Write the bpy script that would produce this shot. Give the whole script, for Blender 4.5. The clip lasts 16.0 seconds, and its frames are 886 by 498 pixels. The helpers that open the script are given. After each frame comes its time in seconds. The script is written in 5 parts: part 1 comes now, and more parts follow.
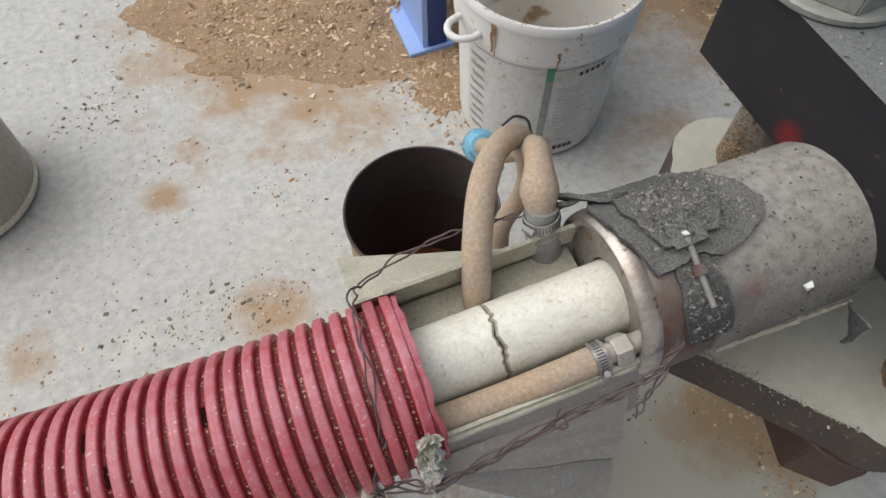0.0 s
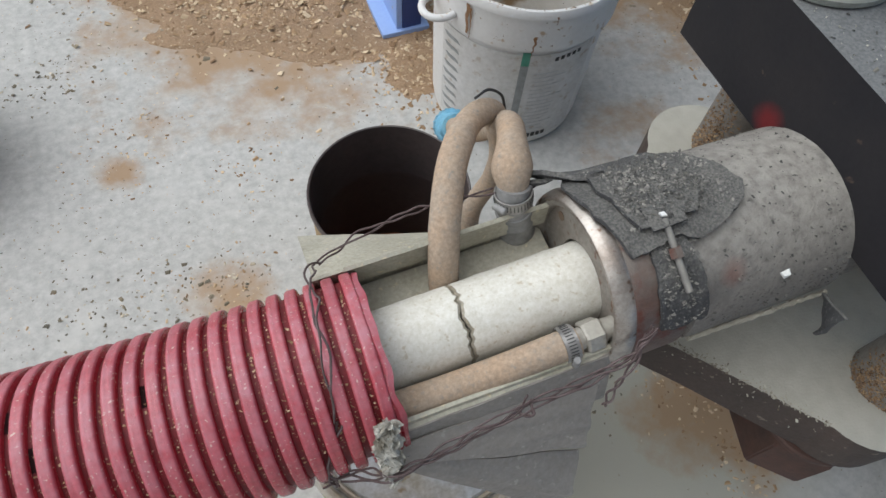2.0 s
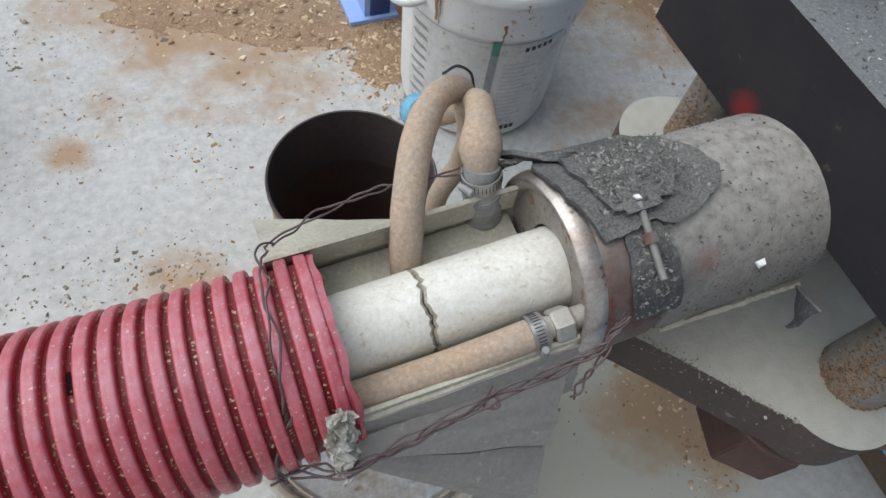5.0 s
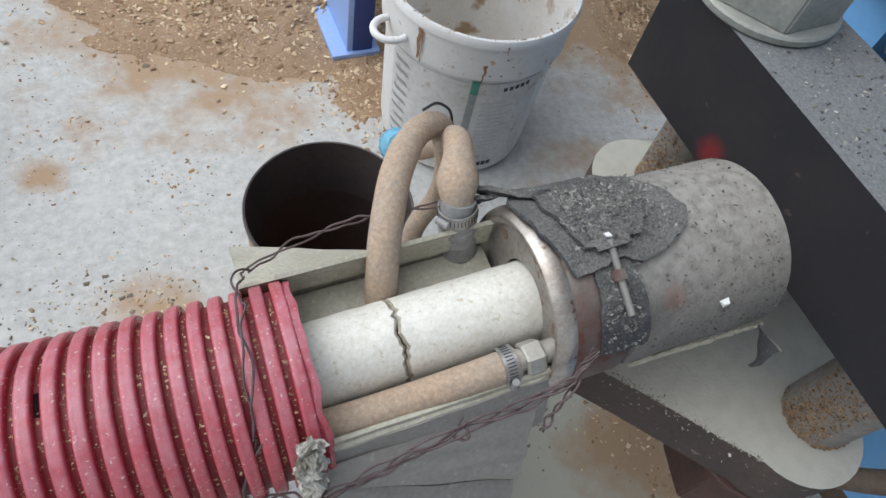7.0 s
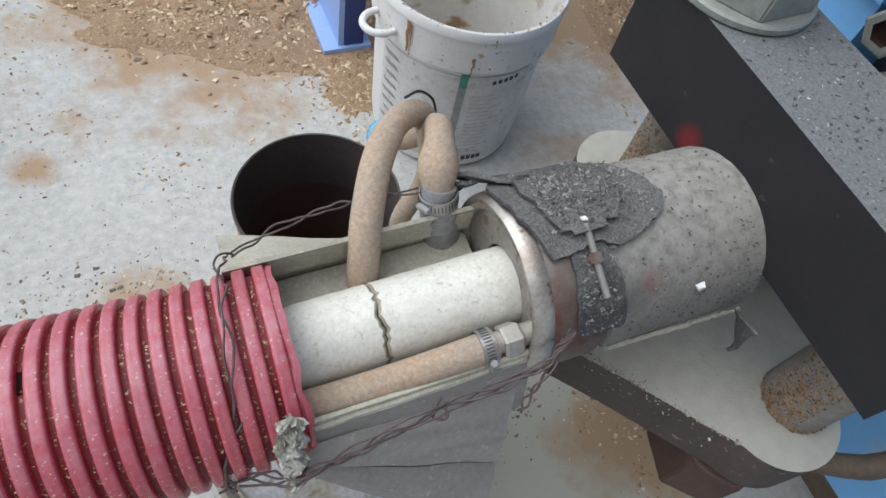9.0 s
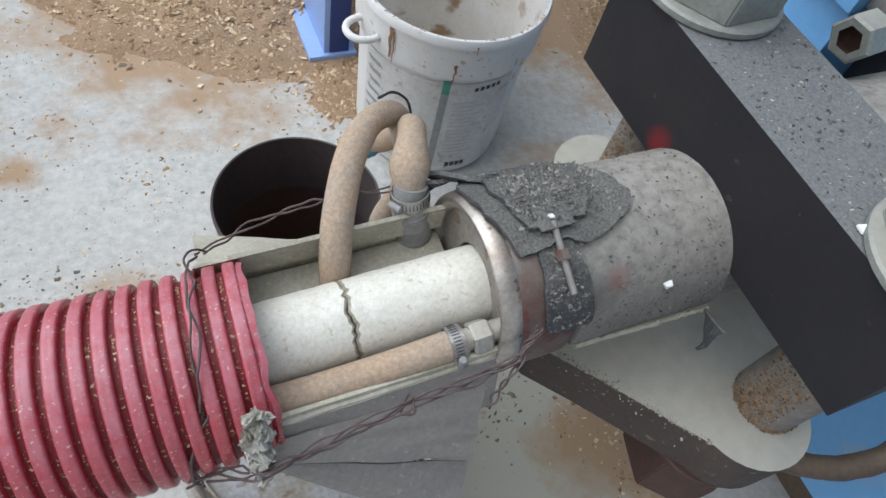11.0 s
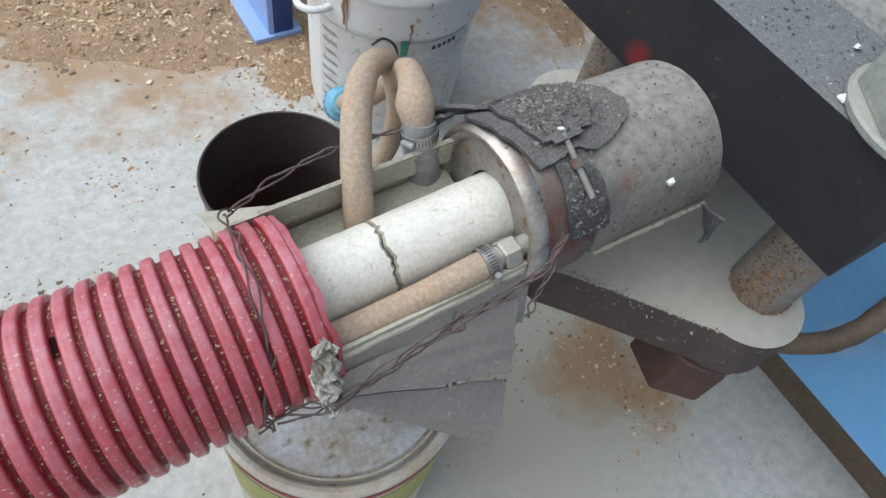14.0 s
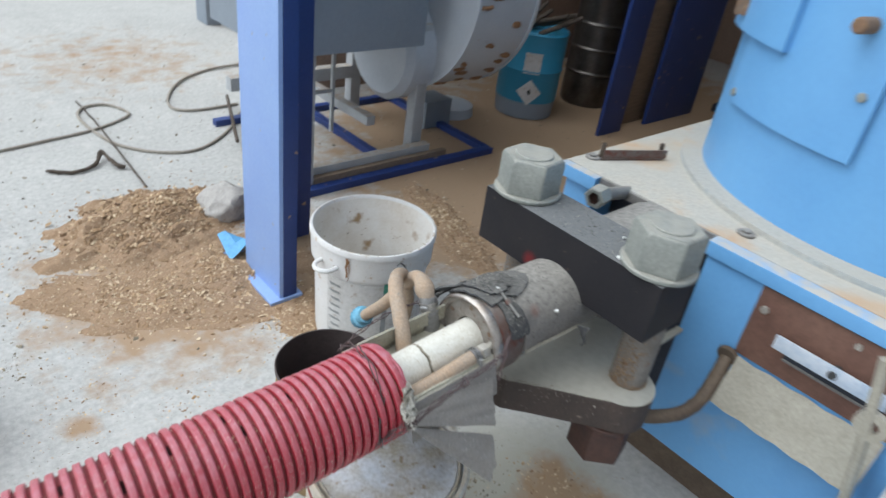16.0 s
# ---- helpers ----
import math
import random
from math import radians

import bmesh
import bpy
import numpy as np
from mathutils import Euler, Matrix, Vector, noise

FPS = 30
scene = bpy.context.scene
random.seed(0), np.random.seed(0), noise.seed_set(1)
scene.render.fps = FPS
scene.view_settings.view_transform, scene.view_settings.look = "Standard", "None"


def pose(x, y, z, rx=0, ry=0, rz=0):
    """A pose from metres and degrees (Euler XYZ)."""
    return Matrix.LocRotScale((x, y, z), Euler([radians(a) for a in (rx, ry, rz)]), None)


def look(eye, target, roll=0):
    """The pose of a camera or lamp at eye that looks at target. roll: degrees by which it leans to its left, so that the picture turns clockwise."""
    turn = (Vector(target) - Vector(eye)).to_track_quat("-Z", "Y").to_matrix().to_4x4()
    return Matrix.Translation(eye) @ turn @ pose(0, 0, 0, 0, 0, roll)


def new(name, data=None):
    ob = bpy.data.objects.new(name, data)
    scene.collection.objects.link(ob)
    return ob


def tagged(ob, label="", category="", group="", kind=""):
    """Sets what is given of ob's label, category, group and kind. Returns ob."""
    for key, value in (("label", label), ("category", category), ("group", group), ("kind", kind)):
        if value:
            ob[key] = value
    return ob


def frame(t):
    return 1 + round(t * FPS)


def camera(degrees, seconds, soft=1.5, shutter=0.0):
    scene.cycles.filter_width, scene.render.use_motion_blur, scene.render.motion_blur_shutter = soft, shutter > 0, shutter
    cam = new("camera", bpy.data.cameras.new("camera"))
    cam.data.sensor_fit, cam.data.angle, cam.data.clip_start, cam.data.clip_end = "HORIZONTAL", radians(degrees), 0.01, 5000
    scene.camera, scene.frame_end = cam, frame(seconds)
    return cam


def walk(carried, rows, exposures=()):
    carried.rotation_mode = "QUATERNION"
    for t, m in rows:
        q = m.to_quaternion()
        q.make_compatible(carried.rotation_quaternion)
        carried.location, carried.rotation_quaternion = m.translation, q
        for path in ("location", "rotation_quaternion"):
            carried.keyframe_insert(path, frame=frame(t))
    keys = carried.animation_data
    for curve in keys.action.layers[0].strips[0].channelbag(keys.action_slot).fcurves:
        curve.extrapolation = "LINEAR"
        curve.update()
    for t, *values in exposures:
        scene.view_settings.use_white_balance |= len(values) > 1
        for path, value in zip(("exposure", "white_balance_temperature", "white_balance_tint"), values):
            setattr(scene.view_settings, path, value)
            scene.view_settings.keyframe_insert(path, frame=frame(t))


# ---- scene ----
cam = camera(68.3, 16.0, shutter=0.5)
PATH = [
    (0, (-0.416, -0.18, 1.051), (-0.065, 0.758, -0.681), -0.4),
    (0.5, (-0.412, -0.176, 1.043), (-0.064, 0.754, -0.694), 1.2),
    (1, (-0.403, -0.172, 1.035), (0.007, 0.741, -0.696), 5.0),
    (1.5, (-0.407, -0.175, 1.028), (0.007, 0.73, -0.707), 5.3),
    (2, (-0.412, -0.178, 1.019), (0.021, 0.71, -0.72), 6.0),
    (2.5, (-0.413, -0.176, 1.02), (0.069, 0.747, -0.688), 8.3),
    (3, (-0.417, -0.178, 1.007), (0.101, 0.755, -0.684), 10.9),
    (3.5, (-0.422, -0.177, 1.005), (0.095, 0.749, -0.691), 11.2),
    (4, (-0.425, -0.197, 0.987), (0.055, 0.647, -0.762), 11.9),
    (4.5, (-0.413, -0.189, 0.984), (0.092, 0.669, -0.75), 11.8),
    (5, (-0.407, -0.177, 0.986), (0.124, 0.677, -0.743), 12.2),
    (7.5, (-0.411, -0.187, 0.993), (0.233, 0.729, -0.663), 16.8),
    (8, (-0.407, -0.195, 0.992), (0.242, 0.698, -0.676), 17.5),
    (8.5, (-0.405, -0.196, 0.995), (0.23, 0.704, -0.674), 16.6),
    (11, (-0.393, -0.215, 0.997), (0.275, 0.707, -0.647), 17.4),
    (11.5, (-0.387, -0.215, 1.006), (0.305, 0.721, -0.62), 16.5),
    (12, (-0.382, -0.222, 0.996), (0.317, 0.679, -0.646), 17.2),
    (12.5, (-0.386, -0.223, 0.994), (0.296, 0.688, -0.65), 18.0),
    (13, (-0.414, -0.23, 0.999), (0.26, 0.691, -0.644), 17.9),
    (13.5, (-0.451, -0.23, 1.006), (0.326, 0.627, -0.625), 15.7),
    (14, (-0.465, -0.233, 0.985), (0.321, 0.576, -0.666), 15.8),
    (14.5, (-0.458, -0.226, 0.991), (0.369, 0.611, -0.626), 17.0),
    (15, (-0.505, -0.258, 1.045), (0.472, 0.675, -0.43), 16.6),
    (15.5, (-0.661, -0.375, 1.168), (0.403, 0.802, -0.049), 10.6),
    (16, (-0.843, -0.555, 1.222), (0.366, 0.654, 0.184), 8.4),
]
walk(cam, [(t, look(eye, target, roll)) for t, eye, target, roll in PATH], [(0, 0.06, 6550, 9), (1.5, -0.02, 6300, 8), (5, 0.10, 6050, 8), (12.5, 0.22, 5950, 7), (16, 0.30, 5950, 6)])

# ---- world and light ----
world = bpy.data.worlds.new("overcast_sky")
scene.world = world
world.use_nodes = True
wn = world.node_tree.nodes
sky = wn.new("ShaderNodeTexSky")
sky.sky_type = "NISHITA"
sky.sun_disc = False
sky.sun_elevation, sky.sun_rotation = radians(57), radians(-56)
sky.air_density, sky.dust_density = 1.0, 3.0
wn["Background"].inputs["Strength"].default_value = 0.138
pale = wn.new("ShaderNodeHueSaturation")
pale.inputs["Saturation"].default_value = 0.08
world.node_tree.links.new(sky.outputs["Color"], pale.inputs["Color"])
world.node_tree.links.new(pale.outputs["Color"], wn["Background"].inputs["Color"])

sun_data = bpy.data.lights.new("sun", "SUN")
sun_data.energy, sun_data.angle, sun_data.color = 1.85, radians(80), (1.0, 0.98, 0.95)
sun = new("sun", sun_data)
sun.matrix_world = look((-2.2, 1.5, 4.2), (0, 0, 0))

# ---- material helpers ----
def rgb(c):
    return (c[0], c[1], c[2], 1.0)


def mat(name, c1, c2=None, rough=0.6, metal=0.0, coarse=6.0, fine=90.0, bump=0.15, depth=0.002, dust=None,
        specks=None, contrast=0.5, rough2=None, streak=None, spec=0.5, grain=0.45, blur=0.05, dscale=34.0, dmin=0.35, dcut=(0.3, 0.6)):
    """Two scales of colour variation, fine relief, and if asked: dust that settles on upward faces, specks, drawn-out streaks."""
    m = bpy.data.materials.new(name)
    m.use_nodes = True
    nt = m.node_tree
    n, l = nt.nodes, nt.links
    p = n["Principled BSDF"]
    co = n.new("ShaderNodeTexCoord")
    vec = co.outputs["Object"]
    if streak:
        mp = n.new("ShaderNodeMapping")
        mp.inputs["Scale"].default_value = streak
        l.new(vec, mp.inputs["Vector"])
        svec = mp.outputs["Vector"]
    else:
        svec = vec
    a = n.new("ShaderNodeTexNoise")
    a.inputs["Scale"].default_value, a.inputs["Detail"].default_value, a.inputs["Roughness"].default_value = coarse, 6, 0.62
    l.new(svec, a.inputs["Vector"])
    b = n.new("ShaderNodeTexNoise")
    b.inputs["Scale"].default_value, b.inputs["Detail"].default_value, b.inputs["Roughness"].default_value = fine, 4, 0.7
    l.new(vec, b.inputs["Vector"])
    r1 = n.new("ShaderNodeMapRange")
    r1.inputs["From Min"].default_value, r1.inputs["From Max"].default_value = 0.5 - contrast * 0.4, 0.5 + contrast * 0.4
    l.new(a.outputs["Fac"], r1.inputs["Value"])
    mix = n.new("ShaderNodeMix")
    mix.data_type = "RGBA"
    mix.inputs[6].default_value, mix.inputs[7].default_value = rgb(c1), rgb(c2 or [v * 0.75 for v in c1])
    l.new(r1.outputs["Result"], mix.inputs[0])
    col = mix.outputs[2]
    fm = n.new("ShaderNodeMix")
    fm.data_type, fm.blend_type = "RGBA", "OVERLAY"
    fm.inputs[0].default_value = grain
    l.new(col, fm.inputs[6])
    l.new(b.outputs["Fac"], fm.inputs[7])
    col = fm.outputs[2]
    rough_out = None
    if specks:
        sc, scale, cut = specks
        w = n.new("ShaderNodeTexNoise")
        w.inputs["Scale"].default_value, w.inputs["Detail"].default_value = scale, 4
        l.new(vec, w.inputs["Vector"])
        wr = n.new("ShaderNodeMapRange")
        wr.inputs["From Min"].default_value, wr.inputs["From Max"].default_value = cut, cut + blur
        l.new(w.outputs["Fac"], wr.inputs["Value"])
        sm = n.new("ShaderNodeMix")
        sm.data_type = "RGBA"
        sm.inputs[7].default_value = rgb(sc)
        l.new(wr.outputs["Result"], sm.inputs[0])
        l.new(col, sm.inputs[6])
        col = sm.outputs[2]
    if dust:
        dc, amount, lo, hi = dust
        g = n.new("ShaderNodeNewGeometry")
        sx = n.new("ShaderNodeSeparateXYZ")
        l.new(g.outputs["Normal"], sx.inputs[0])
        dr = n.new("ShaderNodeMapRange")
        dr.inputs["From Min"].default_value, dr.inputs["From Max"].default_value = lo, hi
        dr.inputs["To Max"].default_value = amount
        l.new(sx.outputs["Z"], dr.inputs["Value"])
        d2 = n.new("ShaderNodeTexNoise")
        d2.inputs["Scale"].default_value, d2.inputs["Detail"].default_value = dscale, 6
        l.new(vec, d2.inputs["Vector"])
        d3 = n.new("ShaderNodeMapRange")
        d3.inputs["From Min"].default_value, d3.inputs["From Max"].default_value = dcut
        d3.inputs["To Min"].default_value = dmin
        l.new(d2.outputs["Fac"], d3.inputs["Value"])
        mu = n.new("ShaderNodeMath")
        mu.operation = "MULTIPLY"
        l.new(dr.outputs["Result"], mu.inputs[0])
        l.new(d3.outputs["Result"], mu.inputs[1])
        dm = n.new("ShaderNodeMix")
        dm.data_type = "RGBA"
        dm.inputs[7].default_value = rgb(dc)
        l.new(mu.outputs[0], dm.inputs[0])
        l.new(col, dm.inputs[6])
        col = dm.outputs[2]
        rr = n.new("ShaderNodeMapRange")
        rr.inputs["To Min"].default_value, rr.inputs["To Max"].default_value = rough, 0.95
        l.new(mu.outputs[0], rr.inputs["Value"])
        rough_out = rr.outputs["Result"]
        if metal:
            me = n.new("ShaderNodeMapRange")
            me.inputs["To Min"].default_value, me.inputs["To Max"].default_value = metal, 0.0
            l.new(mu.outputs[0], me.inputs["Value"])
            l.new(me.outputs["Result"], p.inputs["Metallic"])
    l.new(col, p.inputs["Base Color"])
    p.inputs["Metallic"].default_value = metal
    p.inputs["Specular IOR Level"].default_value = spec
    if rough_out:
        l.new(rough_out, p.inputs["Roughness"])
    else:
        ro = n.new("ShaderNodeMapRange")
        ro.inputs["To Min"].default_value, ro.inputs["To Max"].default_value = rough, rough2 if rough2 is not None else min(1.0, rough + 0.15)
        l.new(a.outputs["Fac"], ro.inputs["Value"])
        l.new(ro.outputs["Result"], p.inputs["Roughness"])
    bu = n.new("ShaderNodeBump")
    bu.inputs["Strength"].default_value, bu.inputs["Distance"].default_value = bump, depth
    l.new(b.outputs["Fac"], bu.inputs["Height"])
    l.new(bu.outputs["Normal"], p.inputs["Normal"])
    return m


def chip_mat(name, ca, cb, cc):
    """Chips that differ from piece to piece."""
    m = bpy.data.materials.new(name)
    m.use_nodes = True
    n, l = m.node_tree.nodes, m.node_tree.links
    g = n.new("ShaderNodeNewGeometry")
    r = n.new("ShaderNodeValToRGB")
    r.color_ramp.elements[0].color, r.color_ramp.elements[1].color = rgb(ca), rgb(cc)
    r.color_ramp.elements.new(0.55).color = rgb(cb)
    l.new(g.outputs["Random Per Island"], r.inputs[0])
    l.new(r.outputs[0], n["Principled BSDF"].inputs["Base Color"])
    n["Principled BSDF"].inputs["Roughness"].default_value = 0.9
    return m


DUST = (0.40, 0.38, 0.33)
M = {}
M["pipe"] = mat("dusty_grey_steel", (0.205, 0.192, 0.178), (0.15, 0.138, 0.128), 0.85, 0.0, 16, 300, 0.7, 0.002, dust=((0.37, 0.35, 0.315), 0.78, 0.2, 0.98), specks=((0.085, 0.077, 0.072), 190, 0.58), blur=0.10, dscale=110.0, dmin=0.25, dcut=(0.32, 0.62))
M["rusty"] = mat("rusty_steel_collar", (0.135, 0.072, 0.054), (0.15, 0.128, 0.118), 0.5, 0.25, 34, 240, 0.6, 0.0015, dust=(DUST, 0.4, 0.7, 1.0), specks=((0.13, 0.045, 0.032), 80, 0.52), blur=0.14, dscale=110.0)
M["polished"] = mat("worn_bright_steel", (0.50, 0.475, 0.445), (0.28, 0.23, 0.195), 0.30, 0.8, 34, 260, 0.4, 0.001, specks=((0.17, 0.10, 0.07), 130, 0.59), blur=0.1)
M["inside"] = mat("dusty_trough_steel", (0.46, 0.44, 0.37), (0.34, 0.32, 0.25), 0.85, 0.0, 18, 240, 0.4, 0.0015, specks=((0.55, 0.49, 0.35), 160, 0.64))
M["trough"] = mat("grey_trough_steel", (0.22, 0.21, 0.20), (0.15, 0.145, 0.14), 0.55, 0.2, 14, 140, 0.25, 0.001, dust=((0.40, 0.38, 0.33), 0.45, 0.3, 0.95), dscale=80.0)
M["log"] = mat("pressed_pale_wood", (0.72, 0.70, 0.635), (0.61, 0.585, 0.515), 0.22, 0.0, 34, 260, 0.5, 0.001, specks=((0.53, 0.47, 0.365), 240, 0.615), blur=0.08, rough2=0.66, spec=0.7, contrast=0.6, grain=0.6)
M["log_end"] = mat("broken_wood_edge", (0.44, 0.41, 0.34), (0.24, 0.20, 0.14), 0.95, 0.0, 90, 300, 0.9, 0.003)
M["red"] = mat("faded_red_plastic", (0.44, 0.05, 0.07), (0.31, 0.03, 0.045), 0.27, 0.0, 14, 320, 0.5, 0.0008, dust=((0.52, 0.29, 0.35), 0.52, 0.25, 1.0), specks=((0.56, 0.42, 0.34), 420, 0.64), dscale=90.0, dmin=0.2, dcut=(0.32, 0.66), streak=(30, 1.2, 1.2), spec=0.65)
# same red plastic, with the shade between the ribs put into its colour
M["red_shaded"] = mat("red_plastic_groove_shade", (0.19, 0.012, 0.019), (0.14, 0.009, 0.014), 0.5, 0.0, 14, 200, 0.2, 0.0008, specks=((0.40, 0.27, 0.19), 300, 0.65))
M["slot"] = mat("slot_shadow_plastic", (0.03, 0.005, 0.006), None, 0.8)
M["rubber_hose"] = mat("dusty_tan_rubber_hose", (0.43, 0.30, 0.20), (0.35, 0.295, 0.24), 0.85, 0.0, 26, 300, 0.6, 0.0012, specks=((0.27, 0.245, 0.215), 240, 0.57), blur=0.18, contrast=0.6, grain=0.6)
M["grey_fitting"] = mat("dusty_grey_fitting", (0.30, 0.30, 0.30), (0.22, 0.215, 0.21), 0.6, 0.2, 30, 200, 0.2, 0.001)
M["shank_grey"] = mat("dust_coated_shank", (0.21, 0.197, 0.18), (0.16, 0.14, 0.12), 0.8, 0.0, 22, 200, 0.5, 0.0015, specks=((0.19, 0.11, 0.06), 60, 0.62), blur=0.1)
M["zinc"] = mat("zinc_fitting", (0.48, 0.46, 0.42), (0.34, 0.31, 0.27), 0.45, 0.6, 60, 200, 0.2, 0.0008, dust=(DUST, 0.5, 0.3, 1.0))
M["clampband"] = mat("steel_hose_clamp", (0.42, 0.41, 0.40), (0.28, 0.27, 0.26), 0.35, 0.8, 60, 200, 0.15, 0.0006)
M["blue_cap"] = mat("light_blue_plastic_coupling", (0.13, 0.36, 0.52), (0.20, 0.42, 0.55), 0.5, 0.0, 40, 220, 0.2, 0.001)
M["beam"] = mat("dark_painted_steel", (0.014, 0.014, 0.018), (0.024, 0.022, 0.024), 0.55, 0.0, 9, 160, 0.25, 0.0008, dust=((0.215, 0.22, 0.22), 0.95, 0.5, 1.0), specks=((0.07, 0.05, 0.042), 60, 0.68), spec=0.25, grain=0.25, dscale=420.0, dmin=0.62, dcut=(0.36, 0.70))
M["nut"] = mat("dusty_galvanised_nut", (0.30, 0.31, 0.285), (0.22, 0.235, 0.22), 0.5, 0.3, 16, 160, 0.2, 0.001, dust=(DUST, 0.65, 0.3, 1.0))
M["plate_dust"] = mat("dusted_clamp_plate", (0.045, 0.034, 0.029), (0.07, 0.05, 0.042), 0.75, 0.0, 20, 220, 0.5, 0.0015, dust=((0.42, 0.405, 0.35), 1.0, 0.5, 0.9), specks=((0.17, 0.14, 0.11), 90, 0.66), dscale=60.0, dmin=0.88)
M["rustbolt"] = mat("greasy_rusty_bolt", (0.20, 0.105, 0.055), (0.17, 0.135, 0.105), 0.8, 0.0, 40, 200, 0.6, 0.002, specks=((0.34, 0.24, 0.13), 110, 0.62))
# grease on the drain pipe; on the skid this brown is painted shade
M["greasy"] = mat("greasy_pipe_and_skid_shade", (0.085, 0.058, 0.04), (0.13, 0.095, 0.065), 0.6, 0.0, 30, 160, 0.4, 0.002)
M["darkrust"] = mat("dark_rust_nut", (0.075, 0.035, 0.025), (0.05, 0.03, 0.025), 0.6, 0.1, 25, 160, 0.3, 0.001)
M["rubber"] = mat("torn_black_rubber", (0.048, 0.049, 0.054), (0.080, 0.080, 0.082), 0.9, 0.0, 60, 420, 0.9, 0.003, dust=((0.26, 0.25, 0.225), 0.75, 0.55, 1.0), specks=((0.15, 0.15, 0.148), 420, 0.60), dscale=520.0, dmin=0.15, dcut=(0.30, 0.66))
M["wire"] = mat("rusty_tie_wire", (0.07, 0.046, 0.045), (0.135, 0.10, 0.10), 0.6, 0.2, 80, 300, 0.3, 0.0005)
M["sheet"] = mat("grey_folded_sheet", (0.29, 0.268, 0.246), (0.225, 0.207, 0.191), 0.6, 0.0, 6, 200, 0.3, 0.001, dust=((0.35, 0.327, 0.295), 0.5, 0.3, 1.0), specks=((0.34, 0.32, 0.29), 160, 0.64))
M["rag"] = mat("dirty_white_rag", (0.70, 0.685, 0.63), (0.22, 0.20, 0.16), 0.95, 0.0, 75, 300, 0.8, 0.004, contrast=0.3)
M["bucket"] = mat("stained_white_plastic", (0.70, 0.70, 0.705), (0.61, 0.595, 0.57), 0.42, 0.0, 8, 120, 0.12, 0.0008, contrast=0.7, grain=0.2, specks=((0.45, 0.34, 0.24), 44, 0.625), blur=0.08)
M["bucket_in"] = mat("dirty_bucket_inside", (0.78, 0.78, 0.77), (0.60, 0.54, 0.46), 0.5, 0.0, 7, 120, 0.15, 0.001, specks=((0.33, 0.225, 0.13), 16, 0.60), contrast=0.6, blur=0.10, grain=0.3)
M["label_white"] = mat("bucket_label_film", (0.60, 0.60, 0.60), (0.50, 0.485, 0.46), 0.4, 0.0, 9, 100, 0.05, grain=0.35, specks=((0.40, 0.345, 0.29), 60, 0.60), blur=0.10)
M["label_grey"] = mat("grey_print", (0.28, 0.29, 0.29), (0.24, 0.25, 0.25), 0.5)
M["label_faint"] = mat("faint_grey_print", (0.43, 0.435, 0.435), (0.48, 0.48, 0.475), 0.5)
M["label_green"] = mat("green_print", (0.05, 0.22, 0.16), (0.07, 0.26, 0.19), 0.5)
M["print_black"] = mat("black_print", (0.05, 0.05, 0.05), None, 0.6)
M["rust_drip"] = mat("brown_drips", (0.30, 0.17, 0.09), (0.22, 0.12, 0.06), 0.8, 0.0, 60)
M["black_drum"] = mat("black_drum_inside", (0.055, 0.046, 0.047), (0.085, 0.066, 0.062), 0.4, 0.0, 8, 100, 0.1, 0.001)
M["tan_drum"] = mat("tan_drum_outside", (0.36, 0.24, 0.10), (0.28, 0.20, 0.10), 0.5, 0.0, 8, 100, 0.1)
M["rust_bottom"] = mat("rusty_drum_bottom", (0.26, 0.07, 0.025), (0.16, 0.05, 0.02), 0.85, 0.0, 14, 120, 0.4)
M["tub_lid"] = mat("dusty_tin_lid", (0.42, 0.385, 0.32), (0.56, 0.60, 0.66), 0.6, 0.1, 20, 160, 0.4, 0.0015, specks=((0.28, 0.21, 0.13), 60, 0.60), blur=0.10, contrast=0.4)
M["tub_rim"] = mat("worn_tin_rim", (0.66, 0.65, 0.61), (0.46, 0.38, 0.26), 0.45, 0.2, 26, 160, 0.2)
M["tub_red"] = mat("dark_red_band", (0.27, 0.035, 0.03), (0.22, 0.05, 0.04), 0.5)
M["tub_green"] = mat("olive_print", (0.28, 0.27, 0.06), (0.36, 0.36, 0.14), 0.5, 0.0, 20)
M["blue"] = mat("sky_blue_machine_paint", (0.138, 0.335, 0.625), (0.165, 0.385, 0.68), 0.42, 0.0, 4, 90, 0.06, 0.0006, dust=((0.50, 0.45, 0.37), 0.9, 0.7, 1.0), spec=0.45, grain=0.1, specks=((0.38, 0.37, 0.33), 5.5, 0.62), blur=0.22)
M["blue_top"] = mat("dusty_blue_top", (0.46, 0.41, 0.33), (0.34, 0.40, 0.45), 0.7, 0.0, 5, 120, 0.2, 0.001, specks=((0.46, 0.285, 0.155), 6.5, 0.53), blur=0.16, dust=((0.46, 0.41, 0.325), 0.7, 0.6, 0.95), dscale=5.0, dmin=0.25, dcut=(0.38, 0.60))
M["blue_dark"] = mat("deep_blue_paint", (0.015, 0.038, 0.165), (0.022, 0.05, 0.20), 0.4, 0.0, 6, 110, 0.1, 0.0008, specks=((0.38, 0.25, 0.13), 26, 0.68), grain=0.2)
# lit copy of the column's blue: sky light on the face is in the colour
M["blue_lit"] = mat("blue_paint_lit_side", (0.25, 0.37, 0.70), (0.29, 0.42, 0.72), 0.4, 0.0, 5, 110, 0.08, 0.0008, grain=0.15, specks=((0.36, 0.31, 0.26), 30, 0.70))
M["brown_panel"] = mat("brown_stained_panel", (0.115, 0.055, 0.04), (0.16, 0.085, 0.06), 0.6, 0.0, 7, 80, 0.15)
